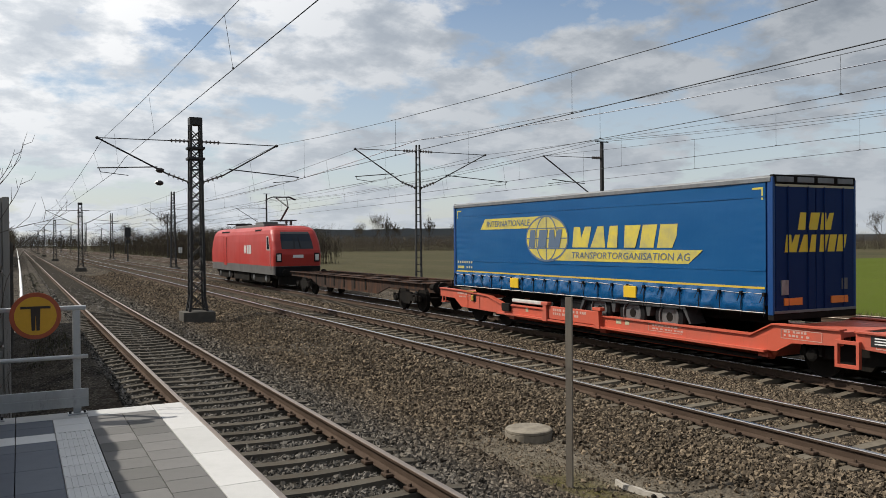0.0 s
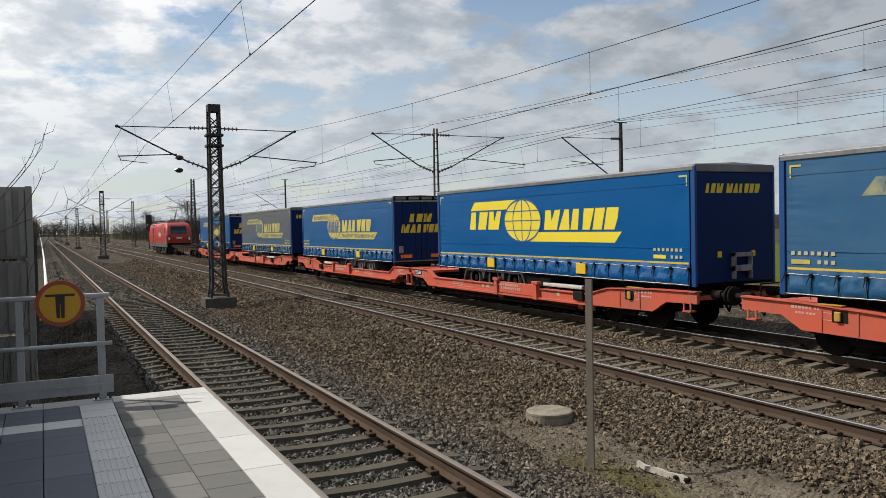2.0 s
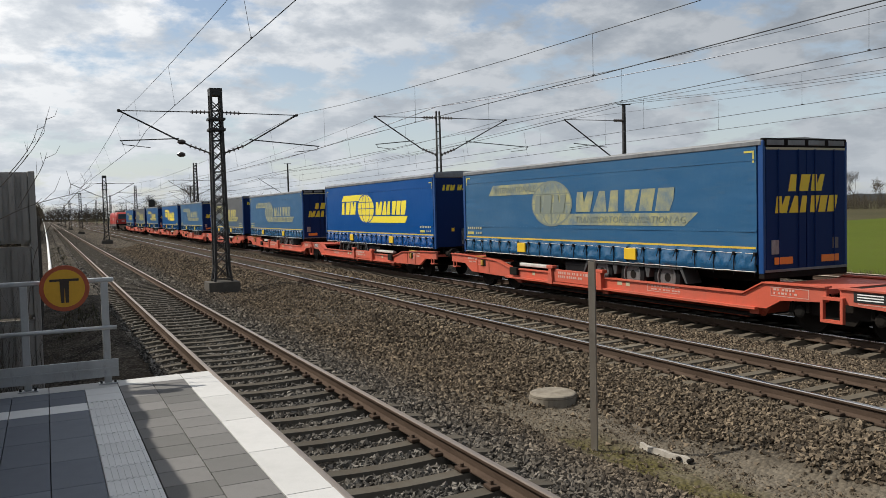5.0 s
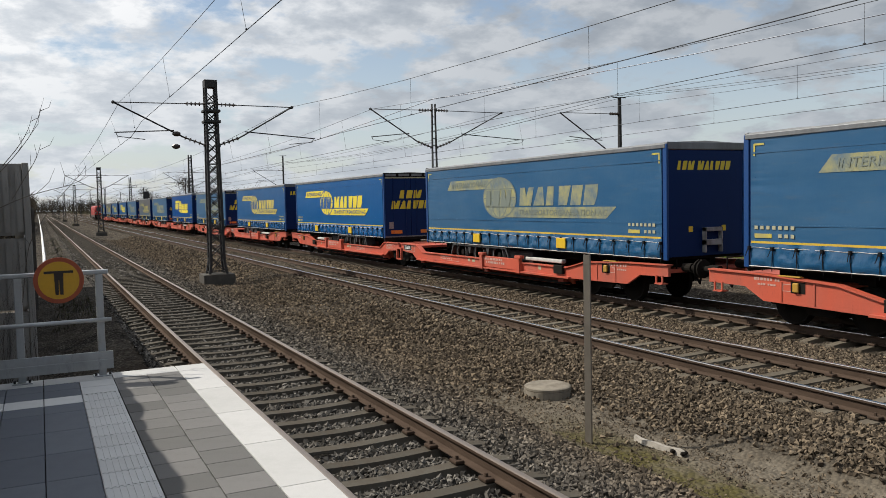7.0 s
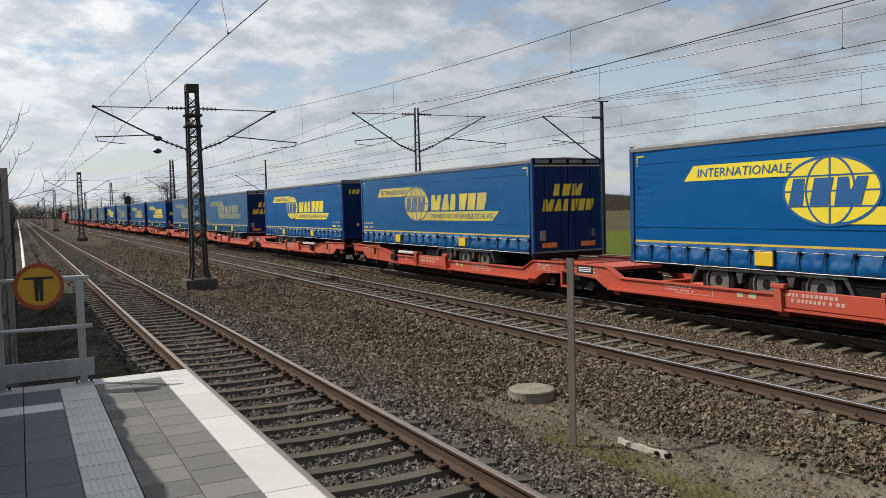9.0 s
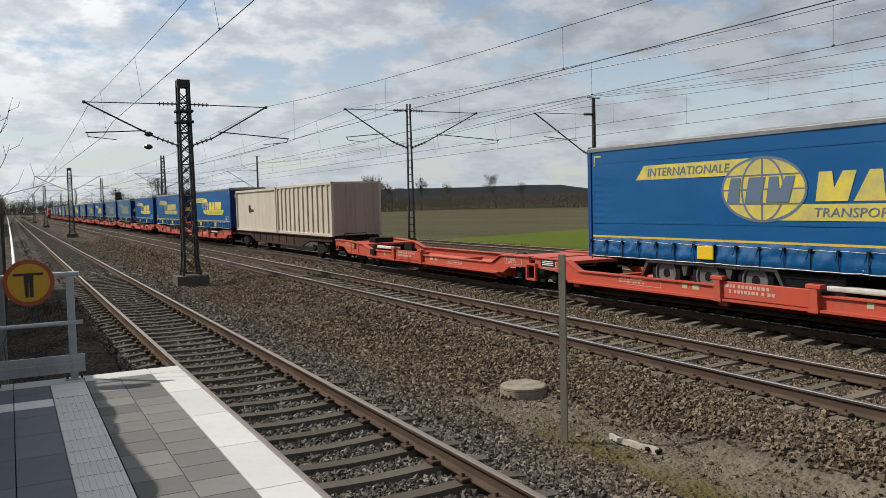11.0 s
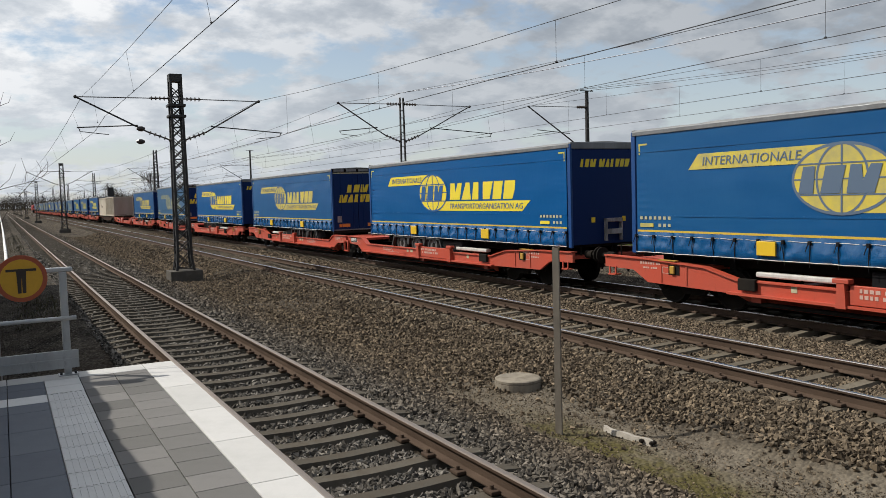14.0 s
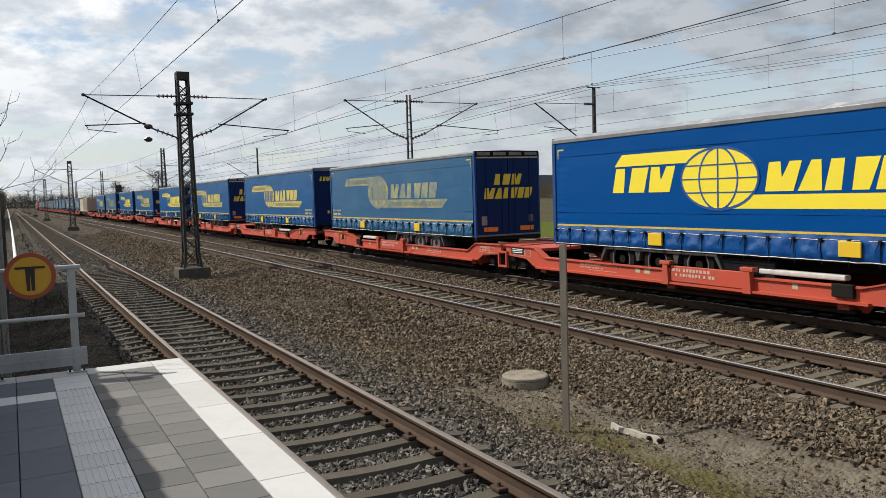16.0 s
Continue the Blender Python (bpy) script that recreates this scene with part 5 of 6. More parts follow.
        rows.append([bm.verts.new(p) for p in ((-SIDE - 0.01, y, top - 0.02), (-SIDE + 0.05, y, z), (0, y, z + 0.05), (SIDE - 0.05, y, z), (SIDE + 0.01, y, top - 0.02))])
    for a, b in zip(rows, rows[1:]):
        for j in range(4):
            bm.faces.new((a[j], b[j], b[j + 1], a[j + 1]))
    bm.faces.new(rows[0]), bm.faces.new(rows[-1][::-1])
    part("roof_sheet", bm, M_ROOF_SHINY if crumpled else M_ROOF, t, "crumpled silvery roof tarpaulin" if crumpled else "grey roof tarpaulin", smooth=not crumpled)
    for s in (-1, 1):
        part("roof_rail", boxes((s * SIDE - 0.022, s * SIDE + 0.022, -LEN, 0, top - 0.12, top - 0.02), bevel=0.01), M_ALU, t)
    part("curtain", boxes((SIDE - 0.02, SIDE, -LEN + 0.14, -0.14, BOT, top - 0.1)), M_CURTAIN[tone], t)
    for s in (-1, 1):
        for y in (-0.02, -LEN + 0.02):
            part("corner_post", boxes((s * SIDE - 0.06 * (s > 0) - 0.01 * (s < 0), s * SIDE + 0.06 * (s < 0) + 0.01 * (s > 0), y - 0.07, y + 0.07, BOT - 0.05, top - 0.02), bevel=0.015), M_POST_BLUE, t)
    for y in (0.0, -LEN):
        part("end_header", boxes((-SIDE + 0.01, SIDE - 0.01, y - 0.05, y + 0.05, top - 0.16, top + 0.03), bevel=0.02), M_DARK if doors_rear == (y < -1) else M_ALU, t)
    # the end that faces the tail
    e = -LEN
    if doors_rear:
        part("header_strip", boxes((-SIDE + 0.07, SIDE - 0.07, e - 0.058, e - 0.051, top - 0.215, top - 0.165)), M_PRINT, t, "pale strip under the roof frame")
        for xx in (-0.93, -0.31, 0.31, 0.93):
            part("header_panel", boxes((xx - 0.25, xx + 0.25, e - 0.062, e - 0.051, top - 0.12, top - 0.01), bevel=0.004), M_ALU, t)
        part("sill", boxes((-SIDE + 0.02, SIDE - 0.02, e - 0.07, e - 0.02, BOT - 0.02, BOT + 0.035), bevel=0.006), M_ALU, t)
        for s in (-1, 1):
            x0, x1 = sorted((0.012 * s, s * (SIDE - 0.07)))
            door = part("door", boxes((x0, x1, e - 0.05, e + 0.02, BOT + 0.02, top - 0.17), bevel=0.012), M_NAVY, t)
            for xr in (0.25, 0.85):
                part("lock_rod", tube(bm_new(), (s * xr, e - 0.065, BOT + 0.05), (s * xr, e - 0.065, top - 0.2), 0.014, n=6), M_NAVY, door)
            x0, x1 = sorted((s * 0.45, s * 0.98))
            part("orange_panel", boxes((x0, x1, e - 0.075, e - 0.052, BOT + 0.14, BOT + 0.29)), M_ORANGE, door, "orange reflective panel")
        for zz, hh, ws in ((BOT + 1.69 + rise, 0.36, [0.29, 0.30, 0.38]), (BOT + 1.23 + rise, 0.36, [0.40, 0.29, 0.24, 0.26, 0.24, 0.27])):
            xx = -0.5 * (sum(ws) + 0.035 * (len(ws) - 1) + 0.08)
            for i, wd in enumerate(ws):
                letter_block("block_mark", [(xx, zz), (xx + wd, zz), (xx + wd + 0.08, zz + hh), (xx + 0.08, zz + hh)], lambda p, q: (p, e - 0.056, q), M_DECAL[0], t, (SHORT if len(ws) == 3 else LONG)[i])
                xx += wd + 0.035
        part("plate", boxes((-1.06, -0.86, e - 0.075, e - 0.05, BOT + 0.36, BOT + 0.66)), M_RIM, t, "small pale document holder")
        part("plate", boxes((0.80, 0.98, e - 0.062, e - 0.05, BOT + 0.42, BOT + 0.66)), M_HUB, t, "small grey notice")
        part("rear_bumper", boxes((-SIDE, SIDE, e - 0.06, e + 0.10, BOT - 0.16, BOT - 0.02), bevel=0.02), M_DARK, t)
    else:
        part("front_wall", boxes((-SIDE + 0.07, SIDE - 0.07, e - 0.03, e + 0.02, BOT + 0.02, top - 0.17), bevel=0.01), M_NAVY, t)
        xx = -0.95
        for wd, form in zip((0.13, 0.14, 0.20, 0, 0.20, 0.15, 0.13, 0.15, 0.14, 0.15), (2, 4, 0, 0, 0, 1, 2, 3, 4, 5)):
            if wd:
                letter_block("block_mark", [(xx, 3.36 + rise), (xx + wd, 3.36 + rise), (xx + wd + 0.05, 3.58 + rise), (xx + 0.05, 3.58 + rise)], lambda p, q: (p, e - 0.036, q), M_DECAL[0], t, form)
            xx += wd + 0.03 if wd else 0.08
        rack = part("hose_rack", boxes((-0.15, 0.42, e - 0.16, e - 0.03, BOT + 0.62, BOT + 0.72), (-0.15, 0.42, e - 0.16, e - 0.03, BOT + 0.28, BOT + 0.42), (-0.15, -0.11, e - 0.16, e - 0.03, BOT + 0.1, BOT + 0.72), (0.38, 0.42, e - 0.16, e - 0.03, BOT + 0.1, BOT + 0.72), bevel=0.01), M_RIM, t, "scuffed steel hose rack")
        part("clip", tube(tube(bm_new(), (-0.1, e - 0.1, BOT + 0.35), (0.35, e - 0.1, BOT + 0.34), 0.035, n=6), (-0.1, e - 0.12, BOT + 0.66), (0.35, e - 0.1, BOT + 0.68), 0.03, n=6), M_BLACK, rack)
        for xx in (-0.52, 0.56):
            part("yellow_tag", boxes((xx - 0.06, xx + 0.06, e - 0.045, e - 0.03, BOT + 0.62, BOT + 0.76)), M_YELLOW, t)
    # chassis and axles
    part("chassis", boxes((-0.6, -0.42, -LEN + 0.3, -0.3, BOT - 0.30, BOT - 0.02), (0.42, 0.6, -LEN + 0.3, -0.3, BOT - 0.30, BOT - 0.02), (-SIDE + 0.03, SIDE - 0.03, -LEN + 0.1, -0.1, BOT - 0.06, BOT + 0.13)), M_DARK, t)
    for a in (3.05, 4.36, 5.67) if doors_rear else (2.75, 4.06, 5.37):
        y = -(LEN - a) if doors_rear else -a
        for s in (-1, 1):
            wh = part("wheel", lathe(bm_new(), [(0.36, s * 0.86), (0.47, s * 0.88), (0.50, s * 0.93), (0.50, s * 1.14), (0.46, s * 1.19), (0.34, s * 1.20), (0.325, s * 1.18), (0.315, s * 0.99)], (0, y, 0.90), "x", 28), M_BLACK, t, "lorry wheel with steel rim", smooth=False)
            part("rim", lathe(bm_new(), [(0.29, s * 1.0), (0.29, s * 1.17), (0.25, s * 1.165), (0.22, s * 1.06), (0.13, s * 1.06), (0.11, s * 1.17), (0.0001, s * 1.17)], (0, y, 0.90), "x", 24), M_DARK, wh)
            part("rim_edge", lathe(bm_new(), [(0.300, s * 1.168), (0.300, s * 1.208), (0.335, s * 1.208), (0.335, s * 1.168)], (0, y, 0.90), "x", 24), M_HUB, wh, "pale rim edge")
    yc = -(LEN - 4.36) if doors_rear else -4.06
    guard = part("mudguard", plate(bm_new(), [(yc - 2.10, BOT - 0.42), (yc - 2.04, BOT - 0.42), (yc - 1.84, BOT - 0.10), (yc + 1.84, BOT - 0.10), (yc + 2.04, BOT - 0.42), (yc + 2.10, BOT - 0.42), (yc + 1.90, BOT - 0.02), (yc - 1.90, BOT - 0.02)], -SIDE + 0.015, -0.80), M_GUARD, t, "dark grey plastic mudguard")
    for d in (-0.655, 0.655):
        part("flap", plate(bm_new(), [(yc + d - 0.10, BOT - 0.10), (yc + d - 0.04, BOT - 0.34), (yc + d + 0.04, BOT - 0.34), (yc + d + 0.10, BOT - 0.10)], -SIDE + 0.03, -0.82), M_GUARD, guard)
    yb = -6.9 if doors_rear else -(LEN - 6.9)
    part("pallet_box", boxes((-SIDE + 0.10, -0.72, yb - 0.75, yb + 0.75, BOT - 0.52, BOT - 0.10), bevel=0.03), M_BLACK, t, "dark box under the floor")
    yl = -2.6 if doors_rear else -(LEN - 2.6)
    for s in (-1, 1):
        part("landing_leg", boxes((s * 0.675 - 0.075, s * 0.675 + 0.075, yl - 0.08, yl + 0.08, 0.55, BOT - 0.1)), M_DARK, t)
    return t


def flat_wagon(length, label, material, posts=True):
    """A long container flat with fish-belly side sills; its front is at y = 0."""
    w = thing("flat_wagon", label, "freight wagon", "container flats of the train")
    for s in (-1, 1):
        sill = part("side_sill", plate(bm_new(), [(-0.3, 1.12), (-length + 0.3, 1.12), (-length + 0.3, 0.90), (-length + 3.6, 0.88), (-length + 5.0, 0.52), (-5.0, 0.52), (-3.6, 0.88), (-0.3, 0.90)], s * 1.10, s * 1.18), material, w)
        part("flange", boxes((s * 1.18 - 0.10, s * 1.18 + 0.06, -length + 0.3, -0.3, 1.12, 1.15)), material, sill)
        if posts:
            n = int((length - 9) / 1.35)
            for i in range(n):
                y = -4.6 - i * 1.35
                part("stanchion", boxes((s * 1.18 - 0.02, s * 1.18 + 0.09, y - 0.10, y + 0.10, 0.62, 1.10), bevel=0.02), M_DARK, sill)
    for i in range(9):
        y = -0.6 - i * (length - 1.2) / 8
        part("cross_member", boxes((-1.1, 1.1, y - 0.13, y + 0.13, 0.95, 1.13)), material, w)
    part("centre_sill", boxes((-0.25, 0.25, -length + 0.3, -0.3, 0.7, 1.10)), material, w)
    for y in (-2.2, -length + 2.2):
        bogie(w, y)
    for x in (-0.875, 0.875):
        buffer(w, x, -0.3, 1), buffer(w, x, -length + 0.3, -1)
    return w


def container(length, height, ribs, material, label):
    """A freight box with framed edges; ribs: pressed vertical ribs on its sides."""
    c = thing("freight_container", label, "container", "containers on the train")
    bm = boxes((-1.20, 1.20, -length + 0.04, -0.04, 1.22, 1.15 + height - 0.05))
    body = part("shell", bm, material, c)
    for i in range(ribs):
        y = -0.35 - (length - 0.7) * (i + 0.5) / ribs
        for s in (-1, 1):
            part("rib", boxes((s * 1.235 - 0.035, s * 1.235 + 0.035, y - 0.10, y + 0.10, 1.34, 1.15 + height - 0.16), bevel=0.02), material, body)
    for i in range(5):
        x = -0.95 + 0.475 * i
        part("end_rib", boxes((x - 0.07, x + 0.07, -length - 0.01, -length + 0.05, 1.34, 1.15 + height - 0.16), bevel=0.015), M_BEIGE_D, body)
    part("end_panel", boxes((-1.19, 1.19, -length + 0.01, -length + 0.038, 1.3, 1.15 + height - 0.1)), M_BEIGE_D, body)
    for s in (-1, 1):
        for z in (1.155, 1.15 + height - 0.14):
            part("rail", boxes((s * 1.24 - 0.03, s * 1.24 + 0.03, -length, 0, z, z + 0.14), bevel=0.015), material, c)
        for y in (-0.06, -length + 0.06):
            part("corner_post", boxes((s * 1.23 - 0.06, s * 1.23 + 0.06, y - 0.06, y + 0.06, 1.155, 1.15 + height), bevel=0.015), material, c)
    part("roof", boxes((-1.2, 1.2, -length + 0.05, -0.05, 1.15 + height - 0.05, 1.15 + height - 0.01)), material, c)
    if not ribs:
        bm = lathe(bm_new(), [(0.28, -1.212), (0.28, -1.206)], (0, -3.2, 2.55), "x", 20)
        box(bm, -1.212, -1.206, -4.1, -3.5, 2.36, 2.52)
        part("faded_emblem", bm, M_RUST, body, "faded brown shapes")
    return c


def locomotive():
    """A red electric locomotive with rounded cabs; y = 0 is the end that faces its wagons."""
    L = 17.6
    loco = thing("electric_locomotive", "red electric locomotive with dark grey skirt and raised pantograph", "locomotive")

    def shell(levels, lift=0.0):
        bm, rings = bm_new(), []
        for z, end, hw in levels:
            ring = []
            rad = 0.24 if z < 3.3 else 0.34
            for cx, cy, a0 in ((hw - rad, L - end - rad, 0), (-hw + rad, L - end - rad, 90), (-hw + rad, end + rad, 180), (hw - rad, end + rad, 270)):
                for k in range(7):
                    a = radians(a0 + 15 * k)
                    ring.append(bm.verts.new((cx + rad * math.cos(a), cy + rad * math.sin(a), z)))
            rings.append(ring)
        for a, b in zip(rings, rings[1:]):
            for i in range(len(a)):
                bm.faces.new((a[i], a[(i + 1) % len(a)], b[(i + 1) % len(a)], b[i]))
        bm.faces.new(rings[-1]), bm.faces.new(rings[0][::-1])
        return bm
    body = part("body", shell([(1.36, 0.10, 1.47), (2.05, 0.06, 1.48), (2.30, 0.12, 1.48), (2.85, 0.42, 1.47), (3.30, 0.72, 1.44), (3.52, 0.92, 1.38), (3.66, 1.12, 1.26), (3.76, 1.40, 1.08), (3.80, 1.75, 0.85)]), M_LOCO, loco)
    part("skirt", shell([(0.84, 0.12, 1.45), (1.359, 0.10, 1.475)]), M_LOCOGREY, loco, "dark grey lower band")
    part("underframe", boxes((-1.15, 1.15, 0.5, L - 0.5, 0.60, 1.08), (-1.1, 1.1, 6.5, 12.5, 0.25, 0.6), bevel=0.03), M_DARK, loco)

    def on_end(x, z):
        return np.interp(z, [2.05, 2.30, 2.85, 3.30, 3.52], [0.06, 0.12, 0.42, 0.72, 0.92]) - 0.02
    bm = bm_new()
    bm.faces.new([bm.verts.new((x, on_end(x, z), z)) for x, z in ((-0.98, 2.38), (0.98, 2.38), (0.96, 2.85), (-0.96, 2.85))])
    bm.faces.new([bm.verts.new((x, on_end(x, z), z)) for x, z in ((-0.96, 2.85), (0.96, 2.85), (0.90, 3.30), (-0.90, 3.30))])
    bm.faces.new([bm.verts.new((x, on_end(x, z), z)) for x, z in ((-0.90, 3.30), (0.90, 3.30), (0.86, 3.42), (-0.86, 3.42))])
    part("windscreen", bm, M_GLASS, body, "dark cab windscreen")
    for s in (-1, 1):
        part("wiper", tube(bm_new(), (s * 0.2, 0.12, 2.44), (s * 0.12, 0.55, 3.1), 0.015, n=5), M_BLACK, body)
        part("headlight_surround", boxes((s * 1.17 - 0.17, s * 1.17 + 0.17, 0.028, 0.2, 1.60, 2.14), bevel=0.03), M_BLACK, body)
        part("headlight", boxes((s * 1.17 - 0.11, s * 1.17 + 0.11, 0.005, 0.05, 1.68, 2.06), bevel=0.02), M_LAMP, body, "pale headlight cluster")
        part("grab_rail", tube(bm_new(), (s * 1.51, 0.75, 1.2), (s * 1.51, 0.75, 2.4), 0.018, n=5), M_WHITE, body)
        part("window_frame", plate(bm_new(), [(0.95, 2.30), (1.62, 2.30), (1.62, 3.16), (1.20, 3.16)], s * 1.478, s * 1.488), M_TARP, body, "pale cab window frame")
        part("side_window", plate(bm_new(), [(1.03, 2.36), (1.56, 2.36), (1.56, 3.10), (1.24, 3.10)], s * 1.479, s * 1.493), M_GLASS, body)
        part("cab_door", boxes((s * 1.485 - 0.015, s * 1.485 + 0.012, 12.3, 13.1, 1.2, 3.2), bevel=0.01), M_LOCO, body)
        for yy in (12.27, 13.13):
            part("door_gap", boxes((s * 1.49 - 0.01, s * 1.49 + 0.006, yy - 0.025, yy + 0.025, 1.25, 3.2)), M_BLACK, body)
        part("vent", boxes((s * 1.34 - 0.05, s * 1.34 + 0.05, 3.2, 4.6, 3.28, 3.60)), M_BLACK, body)
        part("vent", boxes((s * 1.34 - 0.05, s * 1.34 + 0.05, 11.8, 14.2, 3.28, 3.60)), M_BLACK, body)
        buffer(loco, s * 0.875, 0.1, -1), buffer(loco, s * 0.875, L - 0.1, 1)
    bm = lathe(bm_new(), [(0.29, -1.497), (0.29, -1.492)], (0, 6.9, 2.34), "x", 20)
    box(bm, -1.497, -1.492, 5.95, 6.42, 2.06, 2.62)
    box(bm, -1.497, -1.492, 5.30, 5.77, 2.06, 2.62)
    part("plain_emblem", bm, M_TARP, body, "plain cream emblem shapes")
    for y in (2.6, 5.2, L - 5.2, L - 2.6):
        for x in (-1.20, 1.20):
            part("damper", tube(bm_new(), (x, y, 0.45), (x, y + 0.25, 0.95), 0.055, n=7), M_RIM, loco, "pale grey bogie damper")
    part("plain_emblem", boxes((-0.32, 0.32, 0.03, 0.055, 1.85, 2.03)), M_WHITE, body, "plain white emblem block")
    for y in (3.9, L - 3.9):
        bogie(loco, y, 1.45, 0.56)
        for x in (-1.22, 1.22):
            bm = plate(bm_new(), [(y - 2.3, 0.50), (y - 2.2, 0.80), (y + 2.2, 0.80), (y + 2.3, 0.50), (y + 1.9, 0.34), (y + 0.6, 0.30), (y - 0.6, 0.30), (y - 1.9, 0.34)], x - 0.06, x + 0.06)
            part("bogie_frame", bm, M_DARK, loco)
            for d in (-1.45, 1.45):
                part("axle_box", lathe(bm_new(), [(0.20, x * 1.02), (0.20, x * 1.07), (0.10, x * 1.10)], (0, y + d, 0.56), "x", 12), M_HUB, loco)
    part("battery_box", boxes((-1.3, 1.3, 6.6, L - 6.6, 0.28, 0.83), bevel=0.04), M_DARK, loco)
    roof = part("roof_equipment", boxes((-0.7, 0.7, 5.0, 12.8, 3.78, 3.98), (-0.5, 0.5, 6.0, 8.0, 3.98, 4.15), bevel=0.03), M_LOCOGREY, loco)
    for y in (2.6, 3.6, 9.0, 10.2, 13.2, 14.0):
        part("insulator", lathe(bm_new(), [(0.06, 3.85), (0.10, 3.9), (0.06, 3.98), (0.10, 4.03), (0.05, 4.15)], (0.35, y, 0), "z", 8), M_INSUL, roof)
    # raised pantograph
    panto = part("pantograph", boxes((-0.6, 0.6, 2.2, 2.28, 4.12, 4.18), (-0.6, 0.6, 3.9, 3.98, 4.12, 4.18), (-0.6, -0.54, 2.2, 3.98, 4.12, 4.18), (0.54, 0.6, 2.2, 3.98, 4.12, 4.18)), M_STEEL, loco)
    part("lower_arm", tube(bm_new(), (0, 3.7, 4.15), (0, 2.0, 4.95), 0.06, n=6), M_STEEL, panto)
    part("upper_arm", tube(tube(bm_new(), (0, 2.0, 4.95), (-0.35, 3.5, 5.62), 0.04, n=6), (0, 2.0, 4.95), (0.35, 3.5, 5.62), 0.04, n=6), M_STEEL, panto)
    bm = boxes((-0.55, 0.55, 3.35, 3.41, 5.62, 5.68), (-0.55, 0.55, 3.62, 3.68, 5.62, 5.68))
    for s in (-1, 1):
        for y in (3.38, 3.65):
            tube(bm, (s * 0.55, y, 5.65), (s * 0.95, y, 5.48), 0.03, n=5)
    part("collector_head", bm, M_STEEL, panto)
    part("lowered_pantograph", boxes((-0.6, 0.6, 13.2, 13.28, 3.82, 4.2), (-0.8, 0.8, 15.0, 15.1, 4.15, 4.22), (-0.05, 0.05, 13.2, 15.1, 4.15, 4.22)), M_STEEL, loco)
    part("snow_plough", boxes((-1.2, 1.2, 0.0, 0.15, 0.25, 0.75), bevel=0.03), M_DARK, loco)
    part("buffer_beam", boxes((-1.38, 1.38, 0.02, 0.30, 0.80, 1.34), bevel=0.03), M_BLACK, loco, "black buffer beam")
    return loco


FIRST, PITCH, STEP = 25.3, 34.15, 18.05
on_train(locomotive(), 47.4)
on_train(flat_wagon(17.6, "empty rusty brown container flat wagon behind the locomotive", M_RUST), 45.2)
red_wagon = pocket_wagon(M_RED, "orange-red twin pocket wagon carrying lorry trailers")
dark_wagon = pocket_wagon(M_RED2, "deep orange-red twin pocket wagon carrying lorry trailers")
NAMES = ["bright blue curtain-sided lorry trailer with yellow print", "blue curtain-sided lorry trailer with yellow print", "faded grey-blue lorry trailer with worn yellow print", "dusty dark blue lorry trailer with yellow print", "deep blue lorry trailer with large yellow print"]
ODD = [(1, 1), (1, 1), (2, 1), (2, 1), (2, 1), (0, 1), (2, 1), (1, 1), None, (2, 1), (1, 1), (1, 1), (2, 1)]
EVEN = [(3, 1), (0, 2), (3, 1), (4, 2, True), (1, 1), (2, 1), (0, 1), (0, 1), (1, 1), (0, 1), (0, 1), (1, 1), (4, 2, True)]
TALLER = {"odd": {9: 0.17, 10: 0.05, 11: 0.10}, "even": {2: 0.07, 3: 0.08, 9: 0.06, 11: 0.12, 12: 0.07}}  # mega trailers with raised roofs
MADE = {}


def next_trailer(spec, doors_rear, rise):
    key = (*spec, doors_rear, rise)
    if key in MADE:
        return copy_thing(MADE[key], Matrix())
    MADE[key] = semi_trailer(spec[0], spec[1], doors_rear, NAMES[spec[0]], 2 * len(MADE), len(spec) > 2, rise)
    return MADE[key]


used = {"red": False, "dark": False}
for k in range(13):
    s = FIRST - PITCH * k if k < 8 else -267.1 - 34.17 * (k - 8)
    dark = k >= 7
    base, tag = (dark_wagon, "dark") if dark else (red_wagon, "red")
    w = copy_thing(base, Matrix()) if used[tag] else base
    used[tag] = True
    on_train(w, s)
    if ODD[k]:
        on_train(next_trailer(ODD[k], True, TALLER["odd"].get(k, 0.0)), s)
    on_train(next_trailer(EVEN[k], False, TALLER["even"].get(k, 0.0)), s - STEP)
on_train(flat_wagon(19.0, "dark container flat wagon with two beige containers", M_RUST), -246.6)
on_train(container(9.2, 2.6, 0, M_BEIGE, "plain beige freight container with a faded mark"), -247.2)
on_train(container(9.0, 2.65, 11, M_BEIGE, "beige freight container with pressed vertical ribs"), -256.6)


LATE = {0.5: 0.25, 2.9: 0.25, 3.0: 1.1, 3.1: 0.4, 8.0: 0.2, 8.5: 0.4, 9.0: 0.3, 11.5: -0.2, 12.0: -0.2, 12.9: 0.2, 13.0: 0.7, 13.1: 0.3, 13.5: -0.15, 14.5: -0.25, 15.0: -0.2, 15.5: -0.15, 15.9: 0.2, 16.0: 0.8}
STOPS = [(t, LATE.get(t, 0.0)) for t in sorted({0.5 * i for i in range(33)} | {2.7, 3.3, 12.7, 13.3} | set(LATE))]


def motions():
    """The whole train runs on at a nearly even speed."""
    for ob, s in MOVERS:
        walk(ob, [(t, pose(TRAIN_X, s + SPEED * t + late, TRAIN_Z)) for t, late in STOPS])
# ---------------- trees and distance ----------------


